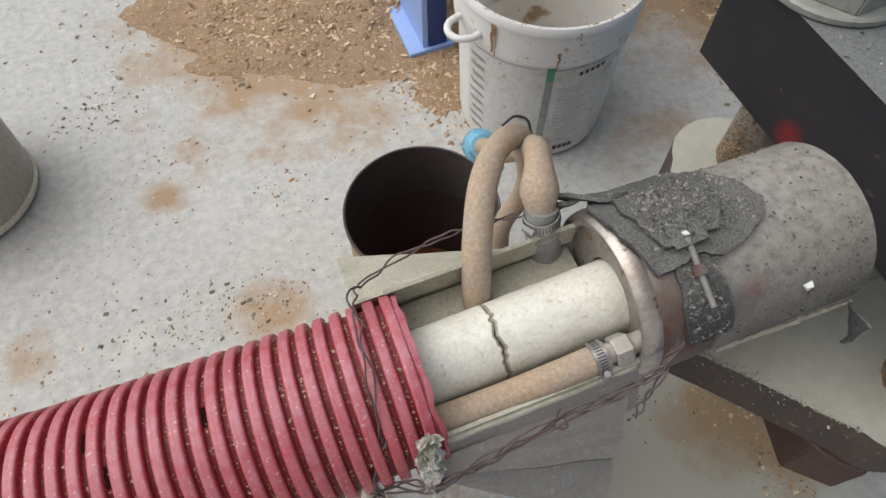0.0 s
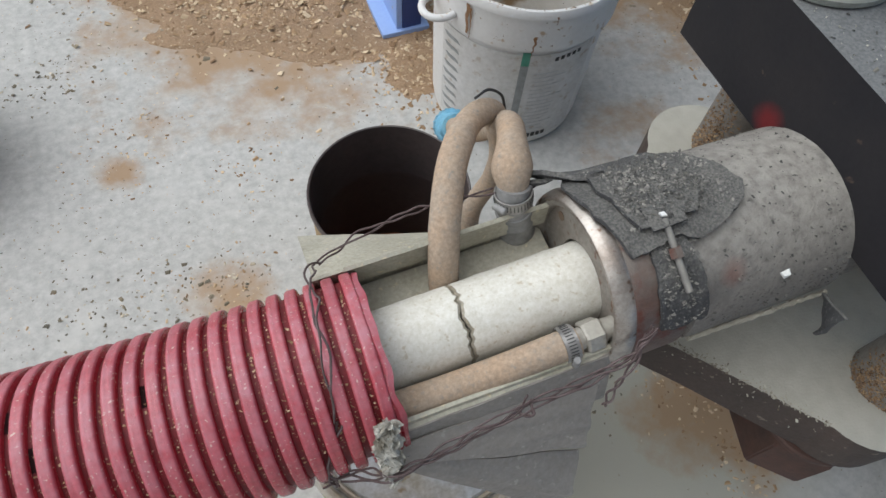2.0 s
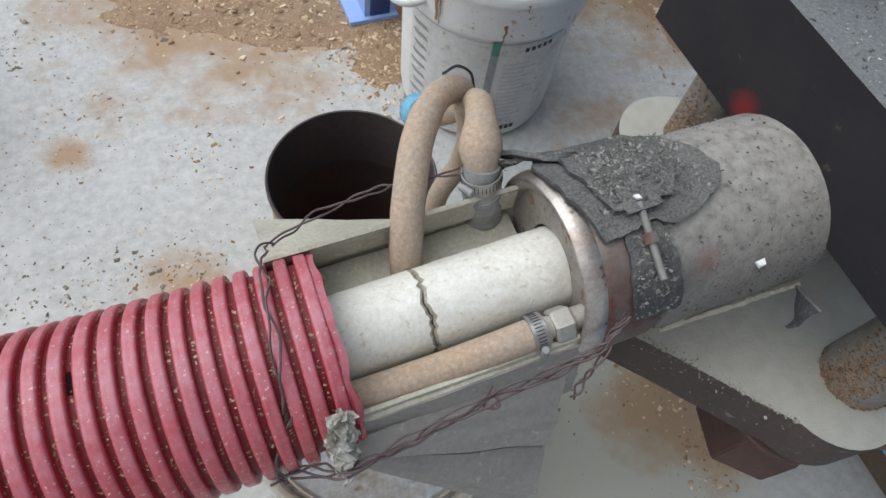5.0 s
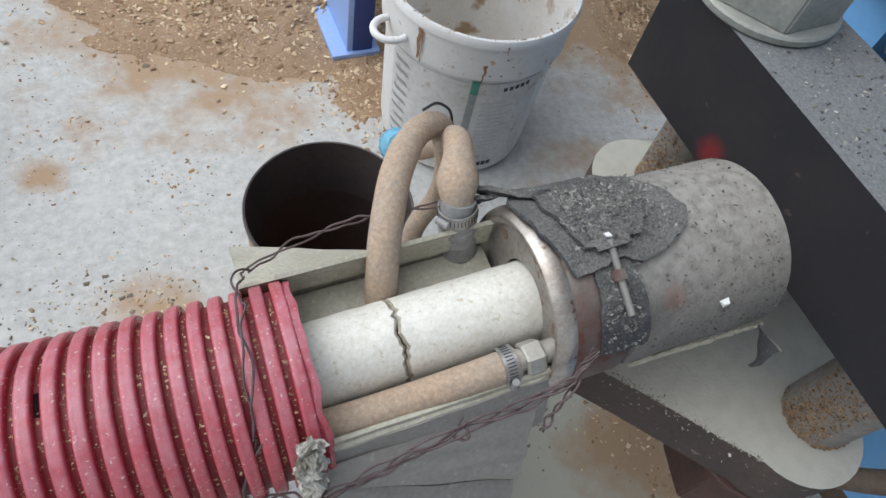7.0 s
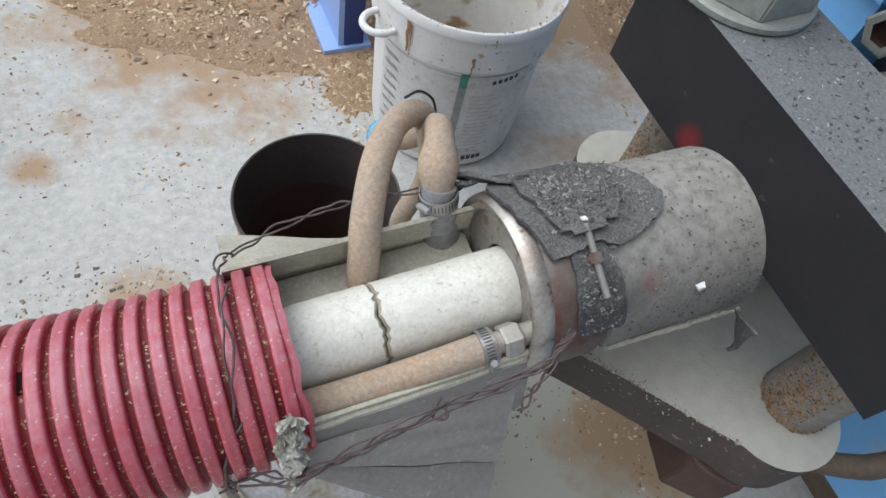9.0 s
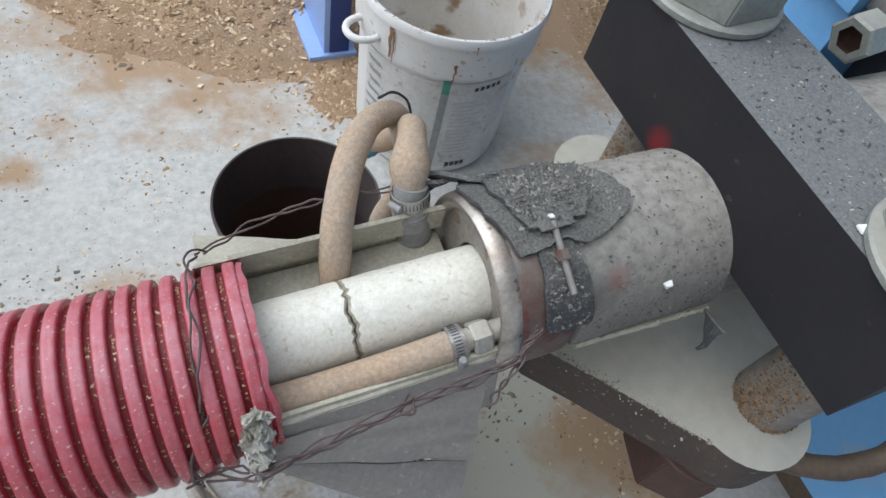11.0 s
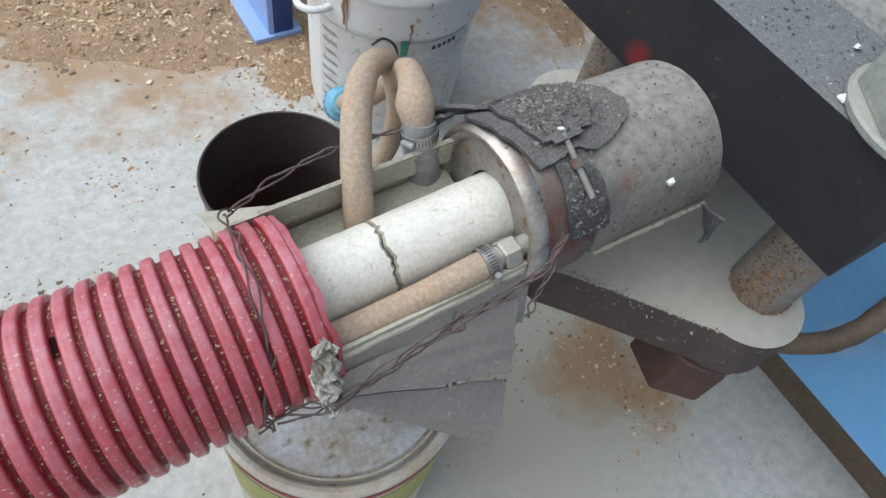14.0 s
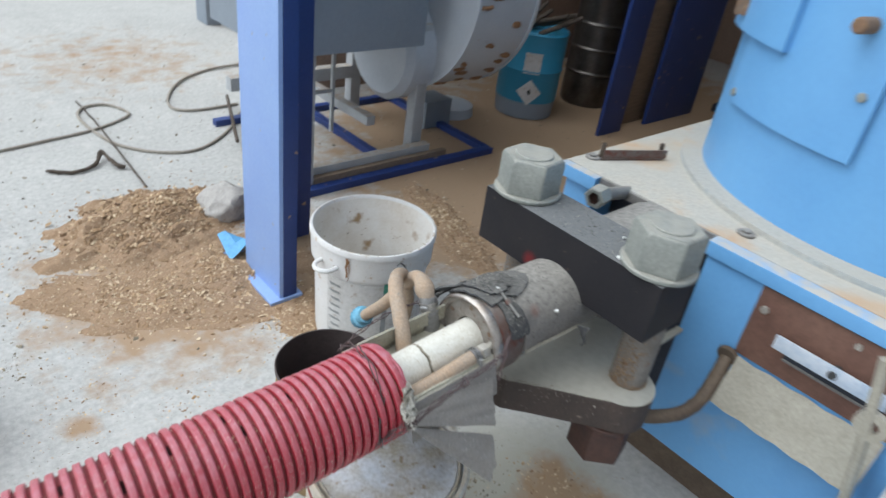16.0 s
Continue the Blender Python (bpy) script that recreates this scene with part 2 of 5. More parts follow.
M["white_strip"] = mat("chipped_white_strip", (0.66, 0.69, 0.74), (0.42, 0.52, 0.66), 0.4, 0.3, 18)
M["dusty_flap"] = mat("dusty_flap", (0.37, 0.345, 0.29), (0.29, 0.27, 0.22), 0.9, 0.0, 12, 160, 0.2, 0.001)
# near-black for shade inside openings, also the pump's dark block
M["dark_gap"] = mat("recess_shade_and_dark_metal", (0.03, 0.035, 0.05), None, 0.7)
M["fan_white"] = mat("grey_white_painted_sheet", (0.50, 0.535, 0.58), (0.44, 0.475, 0.52), 0.5, 0.0, 5, 90, 0.06, 0.0006, specks=((0.33, 0.22, 0.13), 18, 0.72), grain=0.12)
M["fan_grey"] = mat("grey_blue_sheet", (0.25, 0.29, 0.34), (0.22, 0.26, 0.31), 0.5, 0.0, 4, 90, 0.06, grain=0.12)
M["frame_grey"] = mat("light_grey_frame_paint", (0.42, 0.44, 0.46), (0.34, 0.35, 0.36), 0.5, 0.0, 8, 100, 0.1, dust=((0.34, 0.27, 0.20), 0.8, 0.6, 1.0), grain=0.2)
M["wood"] = mat("weathered_board", (0.24, 0.18, 0.13), (0.17, 0.125, 0.09), 0.85, 0.0, 10, 120, 0.3, 0.001, streak=(1, 8, 8))
M["teal"] = mat("teal_blue_drum_paint", (0.035, 0.25, 0.42), (0.05, 0.28, 0.45), 0.4, 0.0, 6, 90, 0.08, grain=0.15)
M["steel_drum"] = mat("bare_steel_drum", (0.16, 0.15, 0.14), (0.07, 0.06, 0.055), 0.3, 0.8, 7, 90, 0.1)
M["cable"] = mat("dusty_grey_cable", (0.33, 0.30, 0.26), (0.27, 0.24, 0.20), 0.8, 0.0, 30)
M["twig"] = mat("dark_twig", (0.09, 0.07, 0.055), None, 0.9, 0.0, 50, 200, 0.5)
M["stone"] = mat("pale_lump", (0.44, 0.42, 0.40), (0.34, 0.32, 0.30), 0.9, 0.0, 20, 120, 0.6, 0.006)
M["sawdust"] = mat("sawdust", (0.42, 0.285, 0.18), (0.30, 0.20, 0.12), 0.95, 0.0, 9, 230, 0.9, 0.006, specks=((0.55, 0.44, 0.31), 130, 0.62), contrast=0.6)
# plain grey for the added overhead slabs that block light
M["roof"] = mat("light_blocker_grey", (0.20, 0.20, 0.20), (0.14, 0.14, 0.14), 0.7)
M["wall"] = mat("brown_boarded_wall", (0.29, 0.205, 0.155), (0.22, 0.155, 0.12), 0.9, 0.0, 3, 60, 0.2)
M["grey_bucket"] = mat("dusty_pale_bucket", (0.36, 0.36, 0.33), (0.30, 0.27, 0.22), 0.55, 0.0, 8, 110, 0.12)
M["flake"] = mat("white_flake", (0.8, 0.8, 0.78), (0.7, 0.7, 0.68), 0.7)
M["rag_blue"] = mat("light_blue_plastic_scrap", (0.10, 0.32, 0.62), (0.14, 0.38, 0.66), 0.5)
M["chips"] = chip_mat("wood_chips", (0.20, 0.12, 0.065), (0.43, 0.29, 0.165), (0.68, 0.55, 0.38))
M["dark_flakes"] = chip_mat("dark_flakes", (0.05, 0.05, 0.048), (0.10, 0.097, 0.09), (0.17, 0.16, 0.14))
M["pale_flakes"] = chip_mat("pale_flakes", (0.22, 0.22, 0.20), (0.34, 0.33, 0.29), (0.50, 0.47, 0.40))
M["plate_crumbs"] = chip_mat("plate_crumbs", (0.14, 0.11, 0.085), (0.34, 0.32, 0.26), (0.44, 0.42, 0.355))
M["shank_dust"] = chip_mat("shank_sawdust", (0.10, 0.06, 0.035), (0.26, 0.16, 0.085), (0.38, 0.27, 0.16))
M["dust_grains"] = chip_mat("grey_dust_grains", (0.10, 0.10, 0.098), (0.21, 0.20, 0.185), (0.33, 0.315, 0.28))
M["steel_face"] = mat("dusty_worn_steel_face", (0.32, 0.30, 0.27), (0.21, 0.18, 0.155), 0.5, 0.3, 36, 240, 0.35, 0.001, specks=((0.17, 0.10, 0.07), 110, 0.60), blur=0.1)
M["crumbs"] = chip_mat("dark_crumbs", (0.10, 0.09, 0.07), (0.24, 0.20, 0.14), (0.60, 0.53, 0.42))

# floor: dusty concrete with sawdust film in patches
def floor_material():
    m = mat("dusty_concrete", (0.47, 0.465, 0.445), (0.385, 0.38, 0.365), 0.75, 0.0, 2.2, 55, 0.25, 0.002, specks=((0.52, 0.51, 0.485), 11, 0.58), contrast=0.8, blur=0.25)
    n, l = m.node_tree.nodes, m.node_tree.links
    p = n["Principled BSDF"]
    src = p.inputs["Base Color"].links[0].from_socket
    co = n.new("ShaderNodeTexCoord")
    nz = n.new("ShaderNodeTexNoise")
    nz.inputs["Scale"].default_value, nz.inputs["Detail"].default_value, nz.inputs["Roughness"].default_value = 9.0, 8, 0.65
    l.new(co.outputs["Object"], nz.inputs["Vector"])
    total = None
    # sawdust film: x, y, reach, weight
    for x, y, reach, w in ((-0.25, 1.12, 0.60, 1.0), (0.15, 1.05, 0.48, 0.9), (0.72, 1.00, 0.55, 1.3), (0.12, -0.07, 0.16, 0.8), (1.5, 1.4, 1.3, 1.5), (0.25, 3.3, 0.9, 0.5), (-0.7, 3.7, 0.9, 0.5),
                           (-0.68, 0.69, 0.07, 0.75), (-0.60, 0.80, 0.09, 0.55), (-0.55, 0.38, 0.12, 0.7), (0.17, -0.16, 0.10, 0.75), (-0.93, 0.43, 0.07, 0.5), (0.30, 0.45, 0.22, 0.45), (2.6, 1.2, 1.9, 1.5)):
        d = n.new("ShaderNodeVectorMath")
        d.operation = "DISTANCE"
        d.inputs[1].default_value = (x, y, 0)
        l.new(co.outputs["Object"], d.inputs[0])
        r = n.new("ShaderNodeMapRange")
        r.inputs["From Min"].default_value, r.inputs["From Max"].default_value = reach, reach * 0.25
        r.inputs["To Max"].default_value = w
        l.new(d.outputs["Value"], r.inputs["Value"])
        if total is None:
            total = r.outputs["Result"]
        else:
            mx = n.new("ShaderNodeMath")
            mx.operation = "MAXIMUM"
            l.new(total, mx.inputs[0])
            l.new(r.outputs["Result"], mx.inputs[1])
            total = mx.outputs[0]
    ad = n.new("ShaderNodeMath")
    ad.operation = "MULTIPLY_ADD"
    ad.inputs[1].default_value = 1.9
    l.new(nz.outputs["Fac"], ad.inputs[0])
    l.new(total, ad.inputs[2])
    rr = n.new("ShaderNodeMapRange")
    rr.inputs["From Min"].default_value, rr.inputs["From Max"].default_value = 1.22, 1.75
    rr.inputs["To Max"].default_value = 0.92
    l.new(ad.outputs[0], rr.inputs["Value"])
    mx = n.new("ShaderNodeMix")
    mx.data_type = "RGBA"
    mx.inputs[7].default_value = (0.34, 0.225, 0.13, 1)
    l.new(rr.outputs["Result"], mx.inputs[0])
    l.new(src, mx.inputs[6])
    near_press = n.new("ShaderNodeVectorMath")
    near_press.operation = "DISTANCE"
    near_press.inputs[1].default_value = (0.03, -0.05, 0)
    l.new(co.outputs["Object"], near_press.inputs[0])
    fade = n.new("ShaderNodeMath")
    fade.operation = "MULTIPLY_ADD"
    fade.inputs[1].default_value = 0.30
    l.new(nz.outputs["Fac"], fade.inputs[0])
    l.new(near_press.outputs["Value"], fade.inputs[2])
    fr = n.new("ShaderNodeMapRange")
    fr.inputs["From Min"].default_value, fr.inputs["From Max"].default_value = 0.48, 0.30
    l.new(fade.outputs[0], fr.inputs["Value"])
    olive = n.new("ShaderNodeMix")
    olive.data_type = "RGBA"
    olive.inputs[7].default_value = (0.40, 0.385, 0.325, 1)
    l.new(fr.outputs["Result"], olive.inputs[0])
    l.new(src, olive.inputs[6])
    l.new(olive.outputs[2], mx.inputs[6])
    l.new(mx.outputs[2], p.inputs["Base Color"])
    return m


M["floor"] = floor_material()


def overspray(m, centre, reach, colour):
    """A cloud of spray paint on a surface."""
    n, l = m.node_tree.nodes, m.node_tree.links
    p = n["Principled BSDF"]
    src = p.inputs["Base Color"].links[0].from_socket
    co = n.new("ShaderNodeTexCoord")
    d = n.new("ShaderNodeVectorMath")
    d.operation = "DISTANCE"
    d.inputs[1].default_value = centre
    l.new(co.outputs["Object"], d.inputs[0])
    nz = n.new("ShaderNodeTexNoise")
    nz.inputs["Scale"].default_value, nz.inputs["Detail"].default_value = 45.0, 6
    l.new(co.outputs["Object"], nz.inputs["Vector"])
    ad = n.new("ShaderNodeMath")
    ad.operation = "MULTIPLY_ADD"
    ad.inputs[1].default_value = reach * 0.6
    l.new(nz.outputs["Fac"], ad.inputs[0])
    l.new(d.outputs["Value"], ad.inputs[2])
    r = n.new("ShaderNodeMapRange")
    r.inputs["From Min"].default_value, r.inputs["From Max"].default_value = reach * 1.3, reach * 0.6
    r.inputs["To Max"].default_value = 0.5
    l.new(ad.outputs[0], r.inputs["Value"])
    mx = n.new("ShaderNodeMix")
    mx.data_type = "RGBA"
    mx.inputs[7].default_value = rgb(colour)
    l.new(r.outputs["Result"], mx.inputs[0])
    l.new(src, mx.inputs[6])
    l.new(mx.outputs[2], p.inputs["Base Color"])


overspray(M["beam"], (0.0, 0.062, 0.601), 0.020, (0.24, 0.016, 0.018))
# rust and grease round the band on the pipe
overspray(M["pipe"], (-0.128, -0.060, 0.596), 0.024, (0.085, 0.08, 0.078))
overspray(M["pipe"], (-0.112, -0.055, 0.602), 0.014, (0.19, 0.075, 0.055))

# ---- mesh helpers ----
PLACE = {}


def thing(name, at, label, category, group=""):
    ob = new(name)
    ob.location = at
    ob.empty_display_size = 0.02
    PLACE[ob] = Matrix.Translation(at)
    return tagged(ob, label, category, group)


def finish(name, bm, material, smooth):
    bmesh.ops.recalc_face_normals(bm, faces=bm.faces)
    me = bpy.data.meshes.new(name)
    bm.to_mesh(me)
    bm.free()
    me.materials.append(material)
    if smooth:
        me.polygons.foreach_set("use_smooth", [True] * len(me.polygons))
        try:
            me.set_sharp_from_angle(angle=radians(38))
        except AttributeError:
            pass
    return new(name, me)


def part(name, bm, material, parent, label="", smooth=True):
    """One mesh, given in world coordinates, under a thing or a part."""
    ob = finish(name, bm, material, smooth)
    ob.parent = parent
    ob.matrix_parent_inverse = PLACE.get(parent, Matrix()).inverted()
    return tagged(ob, label)


def single(name, bm, material, label, category, kind="", smooth=True, group=""):
    return tagged(finish(name, bm, material, smooth), label, category, group, kind)


def box(x0, x1, y0, y1, z0, z1, bevel=0.002, bm=None, turn=None):
    b = bmesh.new()
    bmesh.ops.create_cube(b, size=1)
    bmesh.ops.scale(b, vec=(x1 - x0, y1 - y0, z1 - z0), verts=b.verts)
    if bevel:
        bmesh.ops.bevel(b, geom=b.edges[:], offset=bevel, segments=2, affect="EDGES", profile=0.7)
    if turn is not None:
        bmesh.ops.transform(b, matrix=turn, verts=b.verts)
    bmesh.ops.translate(b, vec=((x0 + x1) / 2, (y0 + y1) / 2, (z0 + z1) / 2), verts=b.verts)
    return join(bm, b)


def join(bm, b):
    if bm is None:
        return b
    me = bpy.data.meshes.new("tmp")
    b.to_mesh(me)
    b.free()
    bm.from_mesh(me)
    bpy.data.meshes.remove(me)
    return bm


def axes(d):
    d = Vector(d).normalized()
    u = d.cross(Vector((0, 0, 1)))
    if u.length < 1e-3:
        u = Vector((1, 0, 0))
    u.normalize()
    return d, u, d.cross(u).normalized()


def lathe(origin, direction, profile, seg=48, bm=None, wobble=0.0, arc=None, close=False):
    """profile: (along, radius) pairs turned about a line. arc: from, to in degrees (0 = sideways, 90 = up)."""
    b = bm or bmesh.new()
    o = Vector(origin)
    d, u, v = axes(direction)
    if v.z < 0:
        u, v = -u, -v
    a0, a1 = (0, 360) if arc is None else arc
    n = seg if arc is None else seg + 1
    rings = []
    for s, r in profile:
        ring = []
        for i in range(n):
            a = radians(a0 + (a1 - a0) * i / seg)
            rr = r
            if wobble:
                rr += wobble * noise.noise((s * 40, math.cos(a) * 3, math.sin(a) * 3))
            ring.append(b.verts.new(o + d * s + (u * math.cos(a) + v * math.sin(a)) * rr))
        rings.append(ring)
    m = len(rings)
    for j in range(m if close else m - 1):
        p, q = rings[j], rings[(j + 1) % m]
        for i in range(seg):
            k = (i + 1) % n
            try:
                b.faces.new((p[i], p[k], q[k], q[i]))
            except ValueError:
                pass
    if close and arc is not None:
        for i in (0, -1):
            try:
                b.faces.new([r[i] for r in rings])
            except ValueError:
                pass
    return b


def rod(p0, p1, r, seg=24, bevel=0.0, bm=None, r1=None):
    """A closed cylinder with rounded ends."""
    h = (Vector(p1) - Vector(p0)).length
    r1 = r if r1 is None else r1
    c = bevel
    prof = [(0, 1e-5), (0, r - c), (c, r), (h - c, r1), (h, r1 - c), (h, 1e-5)] if c else [(0, 1e-5), (0, r), (h, r1), (h, 1e-5)]
    return lathe(p0, Vector(p1) - Vector(p0), prof, seg, bm)


def bend(points, n=12):
    """A smooth line through the points."""
    p = [Vector(q) for q in points]
    p = [p[0] * 2 - p[1]] + p + [p[-1] * 2 - p[-2]]
    out = []
    for i in range(1, len(p) - 2):
        for k in range(n):
            t = k / n
            out.append(0.5 * (2 * p[i] + (p[i + 1] - p[i - 1]) * t + (2 * p[i - 1] - 5 * p[i] + 4 * p[i + 1] - p[i + 2]) * t * t
                              + (3 * p[i] - p[i - 1] - 3 * p[i + 1] + p[i + 2]) * t ** 3))
    return out + [p[-2]]


def sweep(line, radius, seg=12, bm=None, caps=True, phase=0.0):
    """A round rod along a line; radius: a number or one for each point."""
    b = bm or bmesh.new()
    line = [Vector(q) for q in line]
    d = (line[1] - line[0]).normalized()
    _, u, _ = axes(d)
    rings = []
    for i, q in enumerate(line):
        e = (line[min(i + 1, len(line) - 1)] - line[max(i - 1, 0)]).normalized()
        u = (u - e * u.dot(e)).normalized()
        v = e.cross(u)
        r = radius[i] if isinstance(radius, (list, tuple)) else radius
        rings.append([b.verts.new(q + (u * math.cos(phase + math.tau * k / seg) + v * math.sin(phase + math.tau * k / seg)) * r) for k in range(seg)])
    for p, q in zip(rings, rings[1:]):
        for k in range(seg):
            b.faces.new((p[k], p[(k + 1) % seg], q[(k + 1) % seg], q[k]))
    if caps:
        b.faces.new(rings[0]), b.faces.new(rings[-1])
    return b


def prism(outline, z0, z1, bevel=0.0, bm=None):
    b = bmesh.new()
    low = [b.verts.new((x, y, z0)) for x, y in outline]
    top = [b.verts.new((x, y, z1)) for x, y in outline]
    b.faces.new(low[::-1]), b.faces.new(top)
    n = len(outline)
    for i in range(n):
        b.faces.new((low[i], low[(i + 1) % n], top[(i + 1) % n], top[i]))
    if bevel:
        bmesh.ops.bevel(b, geom=[e for e in b.edges if abs(e.verts[0].co.z - e.verts[1].co.z) < 1e-6], offset=bevel, segments=2, affect="EDGES")
    return join(bm, b)


def hexagon(c, r, z0, z1, turn=0.0, bm=None, chamfer=True):
    """A hex nut or bolt head, standing, with chamfered corners."""
    b = bmesh.new()
    rings = []
    levels = [(z0, 1.0), (z1 - 0.10 * (z1 - z0), 1.0), (z1, 0.90)] if chamfer else [(z0, 1.0), (z1, 1.0)]
    for z, f in levels:
        rings.append([b.verts.new((c[0] + r * f * math.cos(radians(turn + 60 * i)), c[1] + r * f * math.sin(radians(turn + 60 * i)), z)) for i in range(6)])
    for p, q in zip(rings, rings[1:]):
        for i in range(6):
            b.faces.new((p[i], p[(i + 1) % 6], q[(i + 1) % 6], q[i]))
    b.faces.new(rings[0][::-1]), b.faces.new(rings[-1])
    bmesh.ops.bevel(b, geom=b.edges[:], offset=min(r, z1 - z0) * 0.03, segments=2, affect="EDGES")
    return join(bm, b)


def slab(rows, thick):
    """A thin bent sheet through rows of points, with real thickness."""
    b = bmesh.new()
    g = [[b.verts.new(q) for q in row] for row in rows]
    for i in range(len(g) - 1):
        for j in range(len(g[0]) - 1):
            b.faces.new((g[i][j], g[i][j + 1], g[i + 1][j + 1], g[i + 1][j]))
    bmesh.ops.recalc_face_normals(b, faces=b.faces)
    b.normal_update()
    old, rim = b.faces[:], [e for e in b.edges if e.is_boundary]
    back = {v: b.verts.new(v.co - v.normal * thick) for v in b.verts[:]}
    for f in old:
        b.faces.new([back[v] for v in reversed(f.verts)])
    for e in rim:
        v, w = e.verts
        b.faces.new((v, w, back[w], back[v]))
    return b


def rough_up(bm, amount, scale, seed=0.0):
    for v in bm.verts:
        v.co += noise.noise_vector(v.co * scale + Vector((seed, seed, seed))) * amount
    return bm


def flakes(spots, size, seed, lift=0.0):
    """Many small wedge-shaped chips. spots: function that gives (x, y, z)."""
    rnd = random.Random(seed)
    verts, faces = [], []
    for x, y, z in spots(rnd):
        s = size * rnd.choice((0.5, 0.7, 0.8, 1.0, 1.0, 1.6))
        a, ti = rnd.uniform(0, math.tau), rnd.uniform(-0.5, 0.5)
        u = Vector((math.cos(a), math.sin(a), ti)) * s
        v = Vector((-math.sin(a), math.cos(a), rnd.uniform(-0.4, 0.4))) * s * rnd.uniform(0.35, 0.8)
        w = Vector((0, 0, s * rnd.uniform(0.15, 0.4)))
        c = Vector((x, y, z + lift + s * 0.15))
        k = len(verts)
        verts += [c - u - v, c + u - v * 0.7, c + u * 0.8 + v, c - u * 0.7 + v * 0.8, c - u * 0.6 + w, c + u * 0.7 + w * 0.8]
        faces += [(k, k + 1, k + 5, k + 4), (k + 2, k + 3, k + 4, k + 5), (k, k + 4, k + 3), (k + 1, k + 2, k + 5), (k + 3, k + 2, k + 1, k)]
    return verts, faces


def scatter(name, spots, size, seed, material, label, category, lift=0.0):
    verts, faces = flakes(spots, size, seed, lift)
    me = bpy.data.meshes.new(name)
    me.from_pydata(verts, [], faces)
    me.materials.append(material)
    return tagged(new(name, me), label, category, "", "stuff")

# ---- setting ----
def ground():
    b = bmesh.new()
    n = 90
    xs = [-60, -20, -8, -4] + [-3 + 7 * i / n for i in range(n + 1)] + [6, 12, 25, 60]
    ys = [-60, -20, -8, -3] + [-2 + 7 * i / n for i in range(n + 1)] + [7, 12, 25, 80]
    g = []
    for x in xs:
        row = []
        for y in ys:
            z = 0.0
            if y > 2.4:
                z = 0.02 * noise.noise((x * 1.3, y * 1.3, 0)) * min(1, (y - 2.4)) + 0.012 * noise.noise((x * 5, y * 5, 3)) * min(1, (y - 2.4))
            row.append(b.verts.new((x, y, z)))
        g.append(row)
    for i in range(len(xs) - 1):
        for j in range(len(ys) - 1):
            b.faces.new((g[i][j], g[i + 1][j], g[i + 1][j + 1], g[i][j + 1]))
    return single("ground", b, M["floor"], "dusty pale concrete yard floor strewn with sawdust", "floor", "structure")


ground()
# unseen wall, added only to cut sky light from the south
single("sky_blocker_south", box(0.6, 4.6, -1.9, -1.7, 0.0, 3.2, 0), M["wall"], "unseen wall added to block sky light from the south", "wall", "structure", False)
single("wall_north", box(0.95, 4.6, 2.5, 2.7, 0.0, 2.6, 0), M["wall"], "brown shed wall behind blower and drums", "wall", "structure", False)
# overhead slabs out of view, added to dim the drums and the press
single("sky_blocker_drums", box(1.6, 4.6, -0.25, 2.5, 2.6, 2.7, 0), M["roof"], "unseen slab added to shade drums and blower", "roof", "structure", False)
single("sky_blocker_press", box(1.0, 4.6, -1.7, -0.5, 2.6, 2.7, 0), M["roof"], "unseen slab added to shade the press side", "roof", "structure", False)
wall = single("wall_east", box(4.6, 4.8, -7.0, 3.2, 0.0, 3.2, 0), M["wall"], "brown shed wall behind the machinery", "wall", "structure", False)

# ---- clamp of the press ----
PZ = 0.552   # height of the press axis
clamp = thing("pipe_clamp", (0.057, 0, 0.36), "black steel clamp with two big hex bolts gripping the outlet pipe", "clamp")


def clamp_beam():
    b = bmesh.new()
    arch = [(0.0715 * math.cos(radians(a)), PZ + 0.0715 * math.sin(radians(a))) for a in range(156, 23, -6)]
    out = [(-0.195, 0.692), (-0.195, 0.583), (arch[0][0], 0.583)] + arch + [(arch[-1][0], 0.583), (0.195, 0.583), (0.195, 0.692)]
    f, k = [b.verts.new((0.0, y, z)) for y, z in out], [b.verts.new((0.113, y, z)) for y, z in out]
    b.faces.new(f), b.faces.new(k[::-1])
    n = len(out)
    for i in range(n):
        b.faces.new((f[i], f[(i + 1) % n], k[(i + 1) % n], k[i]))
    bmesh.ops.bevel(b, geom=[e for e in b.edges if len(e.link_faces) == 2 and e.calc_face_angle(0) > 1.0], offset=0.0025, segments=2, affect="EDGES")
    return b


beam = part("clamp_beam", clamp_beam(), M["beam"], clamp, "black painted steel beam with dusty top")
for sy, turn in ((0.143, 4), (-0.152, -4)):
    c = (0.055, sy)
    bolt = part("bolt_head", hexagon(c, 0.060, 0.700, 0.768, turn), M["nut"], clamp, "dusty greenish grey hex head")
    part("washer", rod((c[0], c[1], 0.6925), (c[0], c[1], 0.701), 0.064, 40, 0.002), M["nut"], bolt)
    part("bolt_end", rod((c[0], c[1], 0.766), (c[0], c[1], 0.771), 0.036, 36, 0.0015), M["nut"], bolt)
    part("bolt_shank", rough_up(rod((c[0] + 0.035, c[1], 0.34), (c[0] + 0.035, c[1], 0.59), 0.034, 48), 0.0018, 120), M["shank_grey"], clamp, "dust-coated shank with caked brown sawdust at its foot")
    low = part("lower_nut", hexagon((c[0], c[1]), 0.058, 0.275, 0.352, 15), M["darkrust"], clamp, "dark rusty nut under the plate")
    part("lower_washer", rod((c[0], c[1], 0.350), (c[0], c[1], 0.360), 0.056, 36, 0.002), M["darkrust"], low)


